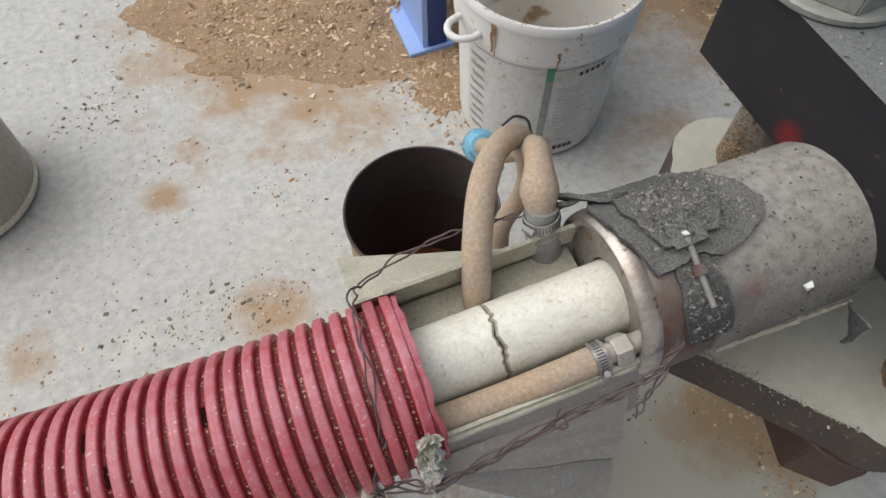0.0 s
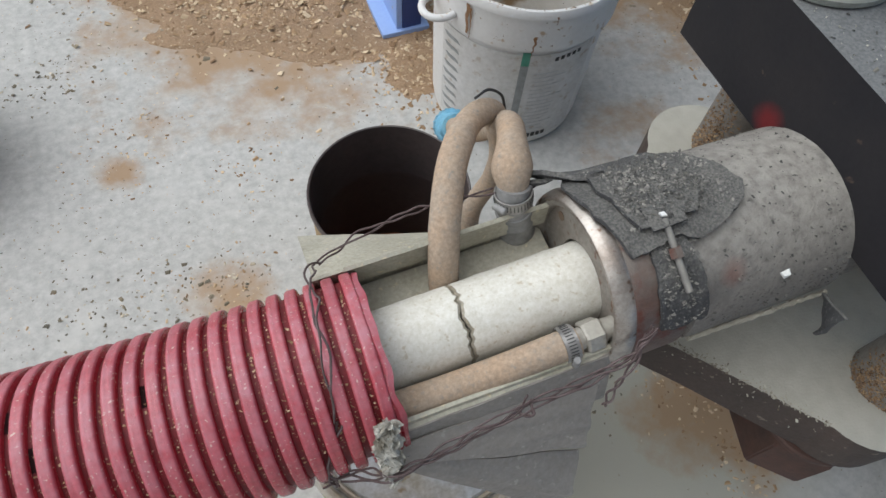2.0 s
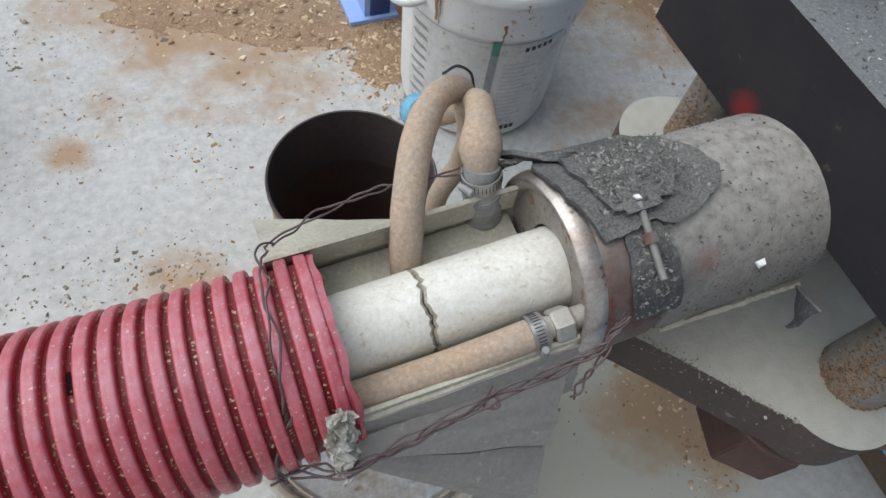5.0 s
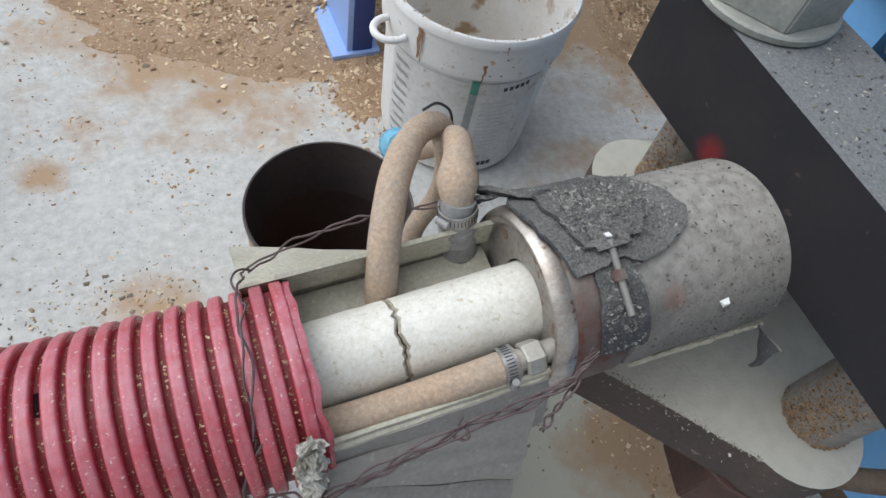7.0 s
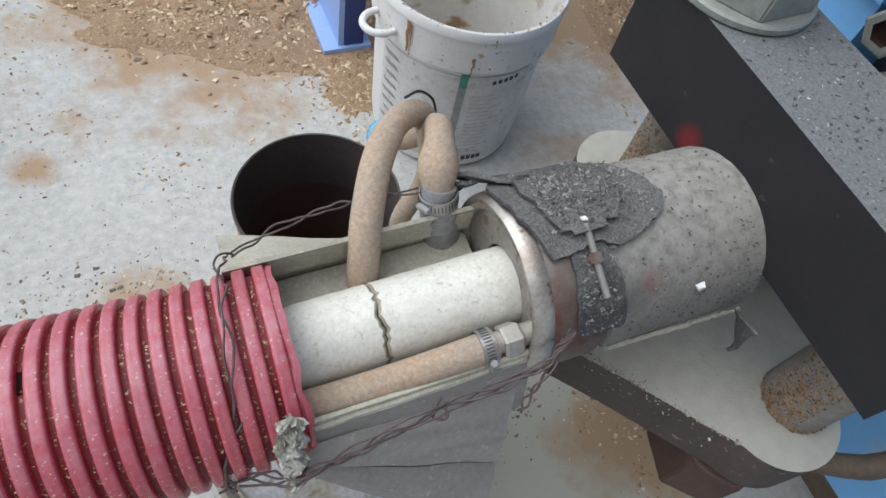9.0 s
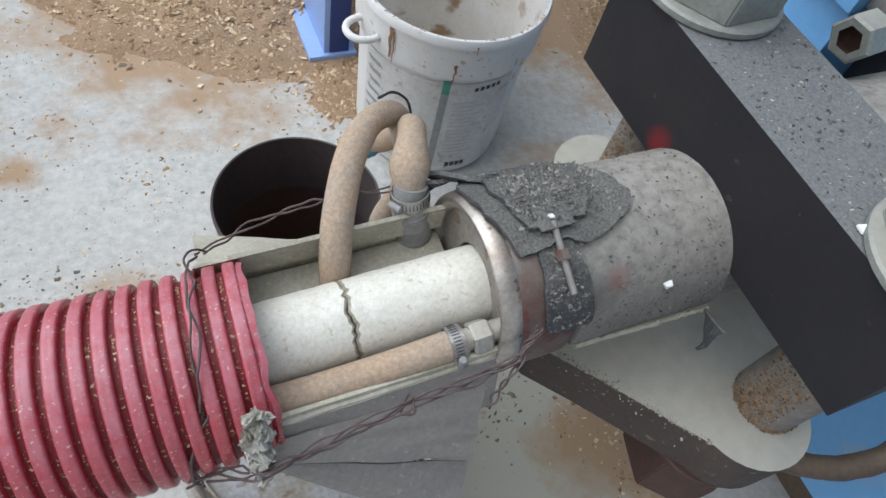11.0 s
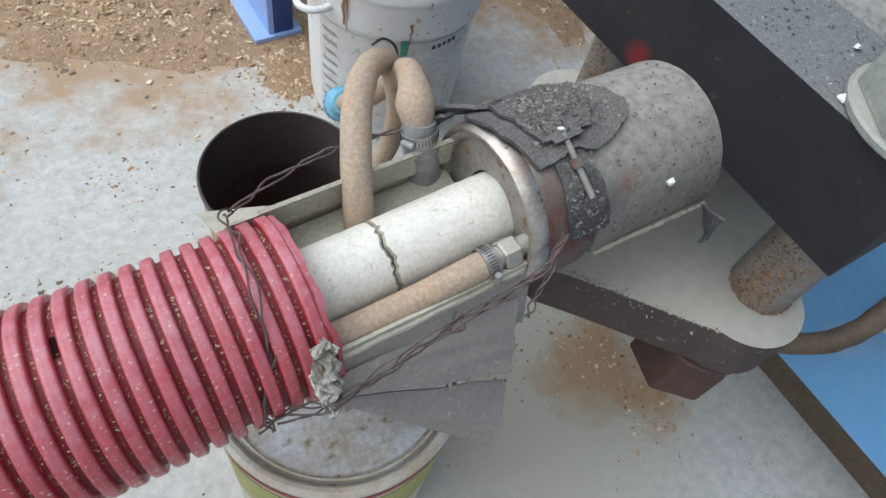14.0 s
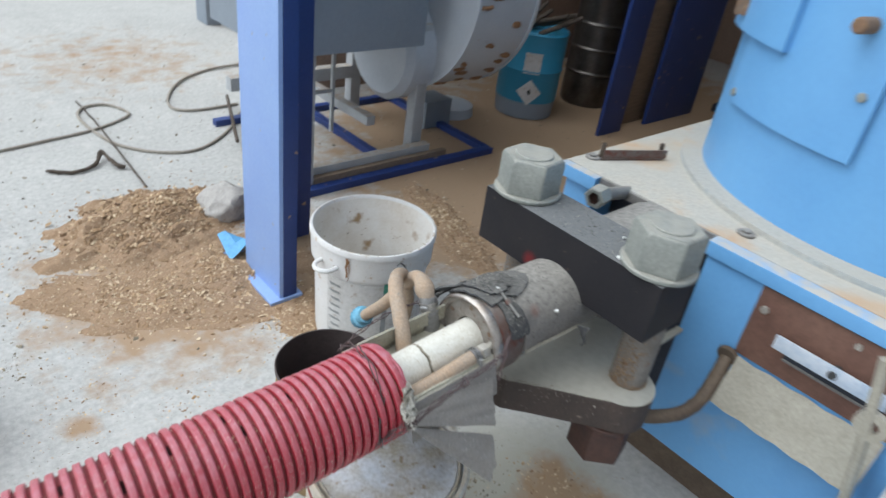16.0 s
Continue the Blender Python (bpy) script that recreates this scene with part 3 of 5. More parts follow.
def lower_plate():
    """Lozenge with rounded ends, wide in the middle."""
    cx, r, out = 0.070, 0.064, []
    for a in range(200, 341, 10):
        out.append((cx + r * math.cos(radians(a)), -0.152 + r * math.sin(radians(a))))
    out += [(0.20, -0.07), (0.232, 0.0), (0.20, 0.07)]
    for a in range(20, 161, 10):
        out.append((cx + r * math.cos(radians(a)), 0.152 + r * math.sin(radians(a))))
    out += [(-0.072, 0.075), (-0.112, 0.03), (-0.118, 0.0), (-0.112, -0.03), (-0.072, -0.075)]
    return prism(out, 0.362, 0.430, 0)


part("lower_plate", lower_plate(), M["plate_dust"], clamp, "lozenge shaped plate buried in pale dust", False)
for sx, sy in ((0.012, -0.105), (0.074, -0.070)):
    s = 0.0040
    part("paint_fleck", rough_up(box(sx - s, sx + s * 0.6, sy - s * 0.7, sy + s * 0.7, 0.6935, 0.6965, 0.001), 0.003, 120), M["flake"], beam)

# ---- outlet pipe ----
pipe = thing("outlet_pipe", (-0.1, 0, PZ), "dusty grey steel outlet pipe with a rusty bright-rimmed collar", "pipe")
part("barrel", lathe((-0.155, 0, PZ), (1, 0, 0), [(0, 0.05), (0, 0.0695), (0.47, 0.0695)], 64), M["pipe"], pipe)
cover = part("cover_shell", rough_up(lathe((-0.143, 0, PZ), (1, 0, 0), [(0, 0.0700), (0.001, 0.0735)] + [(0.011 * k, 0.0742) for k in range(1, 13)] + [(0.143, 0.0742), (0.143, 0.0705)], 72, arc=(-8, 188), close=True), 0.0003, 120), M["pipe"], pipe, "sheet shell thick with grey dust")
part("rear_flange", rod((0.14, 0, 0.56), (0.33, 0, 0.56), 0.100, 56, 0.008), M["pipe"], pipe, "dusty round flange")
part("collar", lathe((-0.209, 0, PZ), (1, 0, 0), [(0.012, 0.0736), (0.016, 0.0743), (0.06, 0.0738), (0.065, 0.070)], 64), M["rusty"], pipe, "rusty red brown collar")
part("collar_rim", lathe((-0.209, 0, PZ), (1, 0, 0), [(0.0005, 0.0665), (-0.0012, 0.0682), (-0.0008, 0.0702), (0.0018, 0.0724), (0.0060, 0.0738), (0.0110, 0.0745), (0.0140, 0.0740)], 72), M["polished"], pipe, "bright worn steel rim")
face = part("end_plate", lathe((-0.209, 0, PZ), (1, 0, 0), [(0.0006, 0.0682), (0.0012, 0.0640), (0.004, 0.0612), (0.009, 0.0600), (0.010, 0.0315), (0.03, 0.0310)], 64), M["steel_face"], pipe, "dusty end plate with bolt holes")
for a in (35, 95, 152, 215, 275, 335):
    y, z = -0.0515 * math.cos(radians(a)), PZ + 0.0515 * math.sin(radians(a))
    part("bolt_hole", rod((-0.2002, y, z), (-0.190, y, z), 0.0042, 14), M["rustbolt"], face)
for y, z, x in ((-0.065, PZ + 0.0385, -0.064),):
    part("paint_fleck", rough_up(box(x - 0.005, x + 0.003, y - 0.003, y + 0.003, z - 0.003, z + 0.001, 0.001), 0.003, 150), M["flake"], cover)
# caked dust along the lower edge of the shell
line = bend([(-0.138, -0.0748, PZ - 0.010), (-0.08, -0.0765, PZ - 0.009), (-0.04, -0.077, PZ - 0.010), (-0.004, -0.078, PZ - 0.008)], 10)
part("dust_ridge", rough_up(sweep([p for q in zip(line, line[1:]) for p in (q[0], q[0].lerp(q[1], 0.5))], 0.0020, 8), 0.0016, 330), M["dusty_flap"], pipe)

# torn rubber wrapped over the pipe, with its clamping bolt
rubber = thing("rubber_wrap", (-0.15, 0, PZ + 0.078), "torn dusty black rubber strip wrapped over the pipe", "rubber strip")


def rubber_patch(outline, middle, r0, lift, seed, thick=0.003, curl=None):
    """A torn strip laid on the pipe: its outline as (along the pipe, degrees round it)."""
    edge = []
    for (xa, aa), (xb, ab) in zip(outline, outline[1:] + outline[:1]):
        for k in range(9):
            f = k / 9
            x, a = xa + (xb - xa) * f, aa + (ab - aa) * f
            edge.append((x + 0.0022 * noise.noise((x * 160, a * 0.16, seed)), a + 1.5 * noise.noise((x * 160, a * 0.16, seed + 5))))
    edge.append(edge[0])
    rows = []
    for i in range(17):
        f = 0.02 + 0.98 * i / 16
        row = []
        for x, a in edge:
            px, pa = middle[0] + (x - middle[0]) * f, middle[1] + (a - middle[1]) * f
            r = r0 + lift * f ** 4 * (0.6 + 0.8 * noise.noise((x * 60, a * 0.06, seed + 2))) + 0.0011 * noise.noise((px * 70, pa * 0.08, seed + 9)) + 0.0006 * noise.noise((px * 260, pa * 0.3, seed))
            if curl:
                r += curl * max(0.0, (middle[0] - px) * 25)
            row.append((px, -r * math.cos(radians(pa)), PZ + r * math.sin(radians(pa))))
        rows.append(row)
    return slab(rows, thick)


part("under_strip", rubber_patch([(-0.206, 112), (-0.199, 88), (-0.1905, 69), (-0.168, 71), (-0.150, 74), (-0.1358, 68), (-0.121, 70), (-0.104, 76), (-0.088, 83), (-0.083, 92), (-0.092, 112), (-0.108, 136), (-0.13, 150), (-0.19, 150), (-0.206, 130)], (-0.148, 104), 0.0783, 0.0022, 1.0), M["rubber"], rubber)
part("upper_strip", rubber_patch([(-0.190, 112), (-0.1795, 82), (-0.168, 80), (-0.157, 81), (-0.146, 83), (-0.133, 82), (-0.122, 92), (-0.117, 112), (-0.126, 142), (-0.186, 144)], (-0.153, 108), 0.0822, 0.0018, 5.0, 0.0028), M["rubber"], rubber, "upper strip crusted with grey dust")
part("torn_end", rubber_patch([(-0.218, 152), (-0.206, 137), (-0.184, 124), (-0.172, 126), (-0.182, 140), (-0.204, 158)], (-0.194, 140), 0.0835, 0.0030, 8.0, 0.0040, 0.016), M["rubber"], rubber)
part("torn_end", rubber_patch([(-0.228, 158), (-0.218, 146), (-0.205, 142), (-0.200, 152), (-0.212, 164)], (-0.213, 152), 0.0800, 0.0030, 3.0, 0.0042, 0.010), M["rubber"], rubber)
part("dark_band", rubber_patch([(-0.175, 76), (-0.1765, 48), (-0.1760, 21), (-0.156, 19), (-0.1355, 20), (-0.1365, 40), (-0.140, 58), (-0.146, 72)], (-0.157, 47), 0.0765, 0.0006, 12.0, 0.0022), M["rubber"], rubber, "dark speckled band round the pipe")
rb = part("clamp_bolt", rod((-0.159, -0.010, 0.6350), (-0.1575, -0.0600, 0.6110), 0.0027, 14, 0.0006), M["trough"], rubber, "thin dull clamping bolt")
part("bolt_nut", rod((-0.1585, -0.0295, 0.6258), (-0.1583, -0.0365, 0.6223), 0.0050, 6), M["rusty"], rb)
part("tab", rough_up(box(-0.172, -0.143, -0.017, 0.004, 0.6335, 0.6355, 0.0006), 0.0012, 60), M["rubber"], rubber)
part("paint_fleck", rough_up(box(-0.161, -0.157, -0.009, -0.005, 0.6360, 0.6385, 0.0008), 0.0015, 120), M["flake"], rubber)

# torn scrap between shell and beam
single("rubber_scrap", rough_up(slab([[(-0.010 - 0.003 * i, -0.079 - 0.030 * (i / 4 + (0.9 - i / 4) * j / 4), 0.549 + 0.016 * i / 4 * (1 - j / 4) - 0.026 * j / 4) for j in range(5)] for i in range(5)], 0.003), 0.003, 70), M["rubber"], "dark torn rubber scrap hanging beside the pipe", "scrap")

# ---- trough and sheet ----
trough = thing("trough", (-0.29, 0, 0.47), "open half-round steel trough lined with pale dust", "trough")
part("shell", rough_up(lathe((-0.196, 0, 0.548), (-1, 0.01, -0.06), [(0, 0.064), (0, 0.0675), (0.182, 0.0675), (0.182, 0.064)], 48, arc=(150, 372), close=True), 0.0008, 40), M["inside"], trough)
lip = [[(-0.203 - 0.0085 * i, -0.0605 - 0.0075 * j + 0.0012 * noise.noise((i * 0.6, j, 4)), 0.5575 - 0.00045 * i - 0.0012 * j + 0.0015 * noise.noise((i * 0.35, 0, 2))) for j in range(2)] for i in range(21)]
part("near_lip", slab(lip, 0.003), M["inside"], trough, "dusty bent lip")
side = [[(-0.205 - 0.0085 * i, -0.0690 - 0.0042 * j + 0.002 * noise.noise((i * 0.2, j * 0.5, 1)), 0.5555 - 0.00045 * i - 0.0155 * j) for j in range(5)] for i in range(21)]
part("near_side", slab(side, 0.002), M["sheet"], trough, "bare grey steel side")
part("far_rail", slab([[(-0.205 - 0.05 * i, 0.060 + 0.001 * i, 0.575 - 0.003 * i - 0.024 * j) for j in range(2)] for i in range(5)], 0.003), M["inside"], trough, "upright edge strip")

fill = [[(-0.205 - 0.012 * i, 0.062 * (1 - j / 5), 0.531 - 0.0006 * i + 0.006 * abs(1 - j / 5) + 0.002 * noise.noise((i * 0.7, j * 0.9, 0))) for j in range(11)] for i in range(19)]
part("dust_fill", slab(fill, 0.003), M["inside"], trough, "pale dust bed in the trough")


def leaf(top0, top1, low0, low1, bulge, seed, n=22, k=12):
    """A creased sheet between two edges."""
    t0, t1, l0, l1 = Vector(top0), Vector(top1), Vector(low0), Vector(low1)
    rows = []
    for i in range(n + 1):
        f = i / n
        a, b = t0.lerp(t1, f), l0.lerp(l1, f)
        row = []
        for j in range(k + 1):
            g = j / k
            q = a.lerp(b, g)
            q.y -= bulge * f * (1 - abs(2 * g - 1)) + 0.004 * f * noise.noise((f * 3, g * 5, seed))
            q.x += 0.004 * noise.noise((g * 4, seed, 0)) * (f == 1)
            row.append(q)
        rows.append(row)
    return slab(rows, 0.0018)


sheet = thing("folded_sheet", (-0.30, -0.10, 0.45), "creased grey sheet folded round the trough", "sheet")
part("upper_leaf", leaf((-0.378, -0.074, 0.536), (-0.216, -0.076, 0.528), (-0.380, -0.086, 0.524), (-0.228, -0.113, 0.458), 0.003, 1.0), M["sheet"], sheet)
part("lower_leaf", leaf((-0.381, -0.085, 0.522), (-0.224, -0.110, 0.432), (-0.381, -0.088, 0.516), (-0.248, -0.144, 0.368), 0.012, 4.0), M["sheet"], sheet, "lower leaf creased down the middle")
far = []
for i in range(15):
    x = -0.402 + 0.185 * i / 14
    far.append([(x, 0.066 + (0.205 - 0.31 * (x + 0.402) - 0.066) * j / 6, 0.512 - 0.112 * (j / 6) ** 1.2 + 0.002 * noise.noise((i * 0.4, j * 0.6, 8))) for j in range(7)])
# dusty, and paler than the other leaves because the light is coloured in
part("far_leaf", slab(far, 0.002), M["inside"], sheet, "dusty far side, in a paler material for its light")

# ---- pressed log ----
def log_piece(x0, x1, seed, r=0.0330):
    def mid(x):
        return Vector((x, -0.002, 0.5475 + 0.07 * (x + 0.2)))
    b = bmesh.new()
    n, seg = max(6, int((x1 - x0) / 0.002)), 56
    rings = []
    for i in range(n + 1):
        ring = []
        for k in range(seg):
            a = math.tau * k / seg
            x = x0 + (x1 - x0) * i / n
            edge = min(i, n - i)
            if edge < 4:
                x += (0.006 * noise.noise((math.cos(a) * 2.2, math.sin(a) * 2.2, seed)) + 0.0035 * noise.noise((math.cos(a) * 7, math.sin(a) * 7, seed))) * (1, 0.95, 0.7, 0.35)[edge]
            rr = r - (0.0009 if edge == 0 else 0) + 0.0006 * noise.noise((x * 90, math.cos(a) * 3, math.sin(a) * 3))
            ring.append(b.verts.new(mid(x) + Vector((0, rr * math.cos(a), rr * math.sin(a)))))
        rings.append(ring)
    return [[v.co.copy() for v in r] for r in rings]


def skin(rings, cap):
    b = bmesh.new()
    g = [[b.verts.new(c) for c in r] for r in rings]
    n = len(g[0])
    for p, q in zip(g, g[1:]):
        for k in range(n):
            b.faces.new((p[k], p[(k + 1) % n], q[(k + 1) % n], q[k]))
    if cap:
        b.faces.new(g[cap - 1] if cap == 1 else g[-1])
    return b


for x0, x1, sd in ((-0.3055, -0.16, 2.0), (-0.402, -0.3062, 2.12), (-0.66, -0.404, 9.0)):
    t = thing("wood_briquette", (x0, 0, 0.51), "pale pressed sawdust briquette log with cracked ends", "briquette", "briquettes in the trough")
    g = log_piece(x0, x1, sd)
    part("log_body", skin(g[1:-1], 0), M["log"], t)
    part("broken_end", skin(g[:2], 1), M["log_end"], t, "crumbly broken end")
    part("broken_end", skin(g[-2:], 2), M["log_end"], t, "crumbly broken end")

# ---- red corrugated pipe ----
HOSE = bend([(-0.374, -0.004, 0.527), (-0.50, -0.002, 0.523), (-0.66, 0.004, 0.517), (-0.86, 0.018, 0.510), (-1.10, 0.045, 0.498), (-1.45, 0.10, 0.470), (-1.9, 0.19, 0.43)], 16)


def along(s):
    """Place and direction at a length along the hose."""
    for p, q in zip(HOSE, HOSE[1:]):
        d = (q - p).length
        if s <= d:
            return p + (q - p) * (s / d), (q - p).normalized()
        s -= d
    return HOSE[-1], (HOSE[-1] - HOSE[-2]).normalized()


red = thing("corrugated_pipe", (-1.0, 0.04, 0.42), "faded red corrugated drain pipe dusted with sawdust", "corrugated pipe")


def ring_mesh(s, prof, b, seg=64, ragged=0.0):
    rings = []
    for ds, r in prof:
        o, d = along(s + ds)
        _, u, v = axes(d)
        ring = []
        for k in range(seg):
            a = math.tau * k / seg
            rr = r + 0.0006 * noise.noise((s * 60, math.cos(a) * 2, math.sin(a) * 2))
            ring.append(b.verts.new(o + (u * math.cos(a) + v * math.sin(a)) * rr + d * ragged * noise.noise((math.cos(a) * 3, math.sin(a) * 3, ds * 50))))
        rings.append(ring)
    for p, q in zip(rings, rings[1:]):
        for k in range(seg):
            b.faces.new((p[k], p[(k + 1) % seg], q[(k + 1) % seg], q[k]))
    return b


PITCH, RO, RI = 0.01405, 0.0735, 0.0675
# groove wall takes the darkened red as painted shade
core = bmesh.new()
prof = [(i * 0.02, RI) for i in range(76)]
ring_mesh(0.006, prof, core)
wall_part = part("inner_wall", core, M["red_shaded"], red, "red groove wall, darkened for the shade between ribs")
part("bore", ring_mesh(0.004, [(0, RI - 0.0005), (0, 0.066), (0.35, 0.065)], bmesh.new()), M["red_shaded"], red)
for i in range(104):
    s = 0.006 + PITCH * i
    q = [(-0.0048, RI - 0.0005), (-0.0046, RO - 0.0017), (-0.0040, RO - 0.0006), (-0.0028, RO), (-0.0010, RO - 0.0002), (0.0010, RO - 0.0002), (0.0026, RO - 0.0001), (0.0039, RO - 0.0007), (0.0046, RO - 0.0018), (0.0048, RI - 0.0005)]
    part("rib", ring_mesh(s, q, bmesh.new(), 64, 0.0), M["red"], red)
part("cut_lip", ring_mesh(-0.004, [(0, 0.0685), (0, 0.0715), (0.004, 0.0722), (0.007, 0.0700)], bmesh.new(), 72, 0.004), M["red"], red, "ragged cut edge")
rnd = random.Random(4)
for i, a in ((10, 86), (15, 70), (16, 95), (21, 84), (25, 66), (29, 90), (34, 74), (39, 88), (44, 75)):
    # drain slots in the grooves
    o, d = along(0.006 + PITCH * (i + 0.5))
    _, u, v = axes(d)
    if v.z < 0:
        u, v = -u, -v
    sb = bmesh.new()
    side = 1 if u.y < 0 else -1
    pts = []
    for k in range(6):
        t = radians(a + 2.6 * k)
        for w in (-0.0022, 0.0022):
            pts.append(sb.verts.new(o + d * w + (u * side * math.cos(t) + v * math.sin(t)) * (RI + 0.0004)))
    for k in range(5):
        sb.faces.new((pts[2 * k], pts[2 * k + 1], pts[2 * k + 3], pts[2 * k + 2]))
    bmesh.ops.solidify(sb, geom=sb.faces[:], thickness=0.0006)
    part("drain_slot", sb, M["slot"], wall_part, "", False)

# ---- rag plug at the pipe's mouth ----
rag = bmesh.new()
bmesh.ops.create_icosphere(rag, subdivisions=5, radius=1)
bmesh.ops.scale(rag, vec=(0.0070, 0.0065, 0.038), verts=rag.verts)
bmesh.ops.rotate(rag, matrix=Matrix.Rotation(radians(-18), 3, "X"), verts=rag.verts)
bmesh.ops.translate(rag, vec=(-0.389, -0.080, 0.560), verts=rag.verts)
rough_up(rag, 0.008, 70), rough_up(rag, 0.006, 190, 3), rough_up(rag, 0.003, 480, 5)
single("rag_plug", rag, M["rag"], "dirty white rag stuffed beside the pipe mouth", "rag")

# ---- rubber hoses ----
loop = thing("rubber_hose", (-0.25, 0.12, 0.5), "dusty tan rubber water hose arching out of the trough", "hose", "rubber hoses")
part("tube", sweep(bend([(-0.302, 0.036, 0.515), (-0.301, 0.046, 0.556), (-0.292, 0.070, 0.583), (-0.270, 0.112, 0.597), (-0.240, 0.148, 0.594), (-0.209, 0.166, 0.572), (-0.193, 0.166, 0.515), (-0.181, 0.190, 0.43), (-0.196, 0.200, 0.34), (-0.175, 0.190, 0.18), (-0.120, 0.180, 0.04), (-0.05, 0.165, 0.0125), (0.03, 0.15, 0.0122)], 10), [0.0128 if k < 36 else 0.0118 for k in range(121)], 20), M["rubber_hose"], loop)

branch = thing("rubber_hose", (-0.23, 0.06, 0.57), "short dusty tan hose with a light blue plastic coupling", "hose", "rubber hoses")
part("tube", sweep(bend([(-0.2325, 0.072, 0.586), (-0.2305, 0.084, 0.599), (-0.2215, 0.106, 0.604), (-0.207, 0.140, 0.585), (-0.198, 0.180, 0.535), (-0.188, 0.240, 0.455), (-0.174, 0.315, 0.372)], 10), [0.0122 + 0.0046 * math.exp(-((k - 12) / 6) ** 2) for k in range(61)], 20), M["rubber_hose"], branch)
D = Vector((0.012, 0.065, -0.070)).normalized()
c0 = Vector((-0.1745, 0.313, 0.374))
cp = part("coupling", lathe(c0, D, [(-0.004, 0.012), (-0.004, 0.0165), (0.004, 0.0185), (0.012, 0.0185), (0.014, 0.0225), (0.032, 0.0225), (0.035, 0.0205), (0.035, 0.011), (0.02, 0.010)], 32), M["blue_cap"], branch, "light blue plastic hose coupling")
_, U, V = axes(D)
for k in range(18):
    a = math.tau * k / 18
    q = c0 + (U * math.cos(a) + V * math.sin(a)) * 0.0226
    part("grip_rib", rod(q + D * 0.015, q + D * 0.031, 0.0012, 6), M["blue_cap"], cp)
elbow = part("sleeve", sweep(bend([(-0.224, 0.068, 0.532), (-0.2265, 0.068, 0.548), (-0.230, 0.068, 0.565), (-0.233, 0.070, 0.579), (-0.2318, 0.0755, 0.594)], 8), [0.0172] * 5 + [0.0158] * 8 + [0.0146] * 8 + [0.0140] * 12, 24), M["grey_fitting"], branch, "dusty grey hose sleeve")
part("sleeve_bead", sweep([(-0.2305, 0.068, 0.5675), (-0.2315, 0.0685, 0.5715)], 0.0160, 24), M["grey_fitting"], elbow)


def hose_clamp(c, d, r, parent, face=1):
    d = Vector(d).normalized()
    b = lathe(Vector(c) - d * 0.0055, d, [(0, r), (0, r + 0.0012), (0.011, r + 0.0012), (0.011, r)], 36, close=True)
    band = part("hose_clamp", b, M["clampband"], parent, "perforated steel hose clamp")
    _, u, v = axes(d)
    if v.z < 0:
        u, v = -u, -v
    for k in range(34):
        a = math.tau * k / 34
        q = Vector(c) + (u * math.cos(a) + v * math.sin(a)) * (r + 0.0013)
        part("slot", rod(q - d * 0.003, q + d * 0.003, 0.0004, 5), M["print_black"], band, "", False)
    q = Vector(c) + u * face * (r + 0.003)
    part("screw", rod(q - v * 0.006, q + v * 0.006, 0.0030, 12, 0.0006), M["grey_fitting"], band)


hose_clamp((-0.2325, 0.0712, 0.5845), (-0.01, 0.02, 0.09), 0.0146, branch)

feed = thing("rubber_hose", (-0.3, -0.056, 0.545), "straight dusty tan hose lying along the log", "hose", "rubber hoses")
part("tube", sweep(bend([(-0.231, -0.0515, 0.5625), (-0.265, -0.052, 0.558), (-0.31, -0.051, 0.550), (-0.36, -0.049, 0.543), (-0.42, -0.046, 0.538)], 8), 0.0118, 20), M["rubber_hose"], feed)
hose_clamp((-0.2385, -0.0515, 0.5615), (1, 0.0, 0.10), 0.0128, feed, -1)
fit_axis = Vector((1, 0.02, 0.06)).normalized()
part("hex_fitting", lathe((-0.2265, -0.0515, 0.562), fit_axis, [(0, 1e-5), (0, 0.0115), (0.002, 0.0132), (0.014, 0.0132), (0.016, 0.0115), (0.016, 1e-5)], 6), M["zinc"], feed, "dusty zinc hex fitting", False)
part("nipple", rod((-0.235, -0.0515, 0.5615), (-0.186, -0.051, 0.564), 0.0088, 20), M["zinc"], feed)

# ---- tie wire ----
wire = thing("tie_wire", (-0.30, 0, 0.56), "twisted rusty tie wire strung round pipe and trough", "wire")


def twisted(points, gap, turns, name="strand", r=0.0009, n=14):
    base = bend(points, n)
    for ph in (0, math.pi):
        line = []
        for i, q in enumerate(base):
            d = (base[min(i + 1, len(base) - 1)] - base[max(i - 1, 0)]).normalized()
            _, u, v = axes(d)
            a = ph + turns * math.tau * i / (len(base) - 1)
            line.append(q + (u * math.cos(a) + v * math.sin(a)) * gap + noise.noise_vector(q * 60 + Vector((ph, 0, 0))) * 0.0026)
        part(name, sweep(line, r, 6), M["wire"], wire)


twisted([(-0.245, 0.080, 0.586), (-0.290, 0.086, 0.580), (-0.325, 0.090, 0.572), (-0.360, 0.092, 0.556), (-0.395, 0.083, 0.548)], 0.0022, 2)
twisted([(-0.395, 0.083, 0.548), (-0.404, 0.060, 0.580), (-0.408, 0.025, 0.602), (-0.412, -0.020, 0.602), (-0.416, -0.055, 0.575)], 0.0030, 2, r=0.0009)
twisted([(-0.186, -0.070, 0.596), (-0.200, -0.078, 0.578), (-0.235, -0.081, 0.565), (-0.285, -0.083, 0.560), (-0.340, -0.088, 0.556), (-0.386, -0.094, 0.546), (-0.412, -0.079, 0.528), (-0.440, -0.0765, 0.510)], 0.0020, 5)
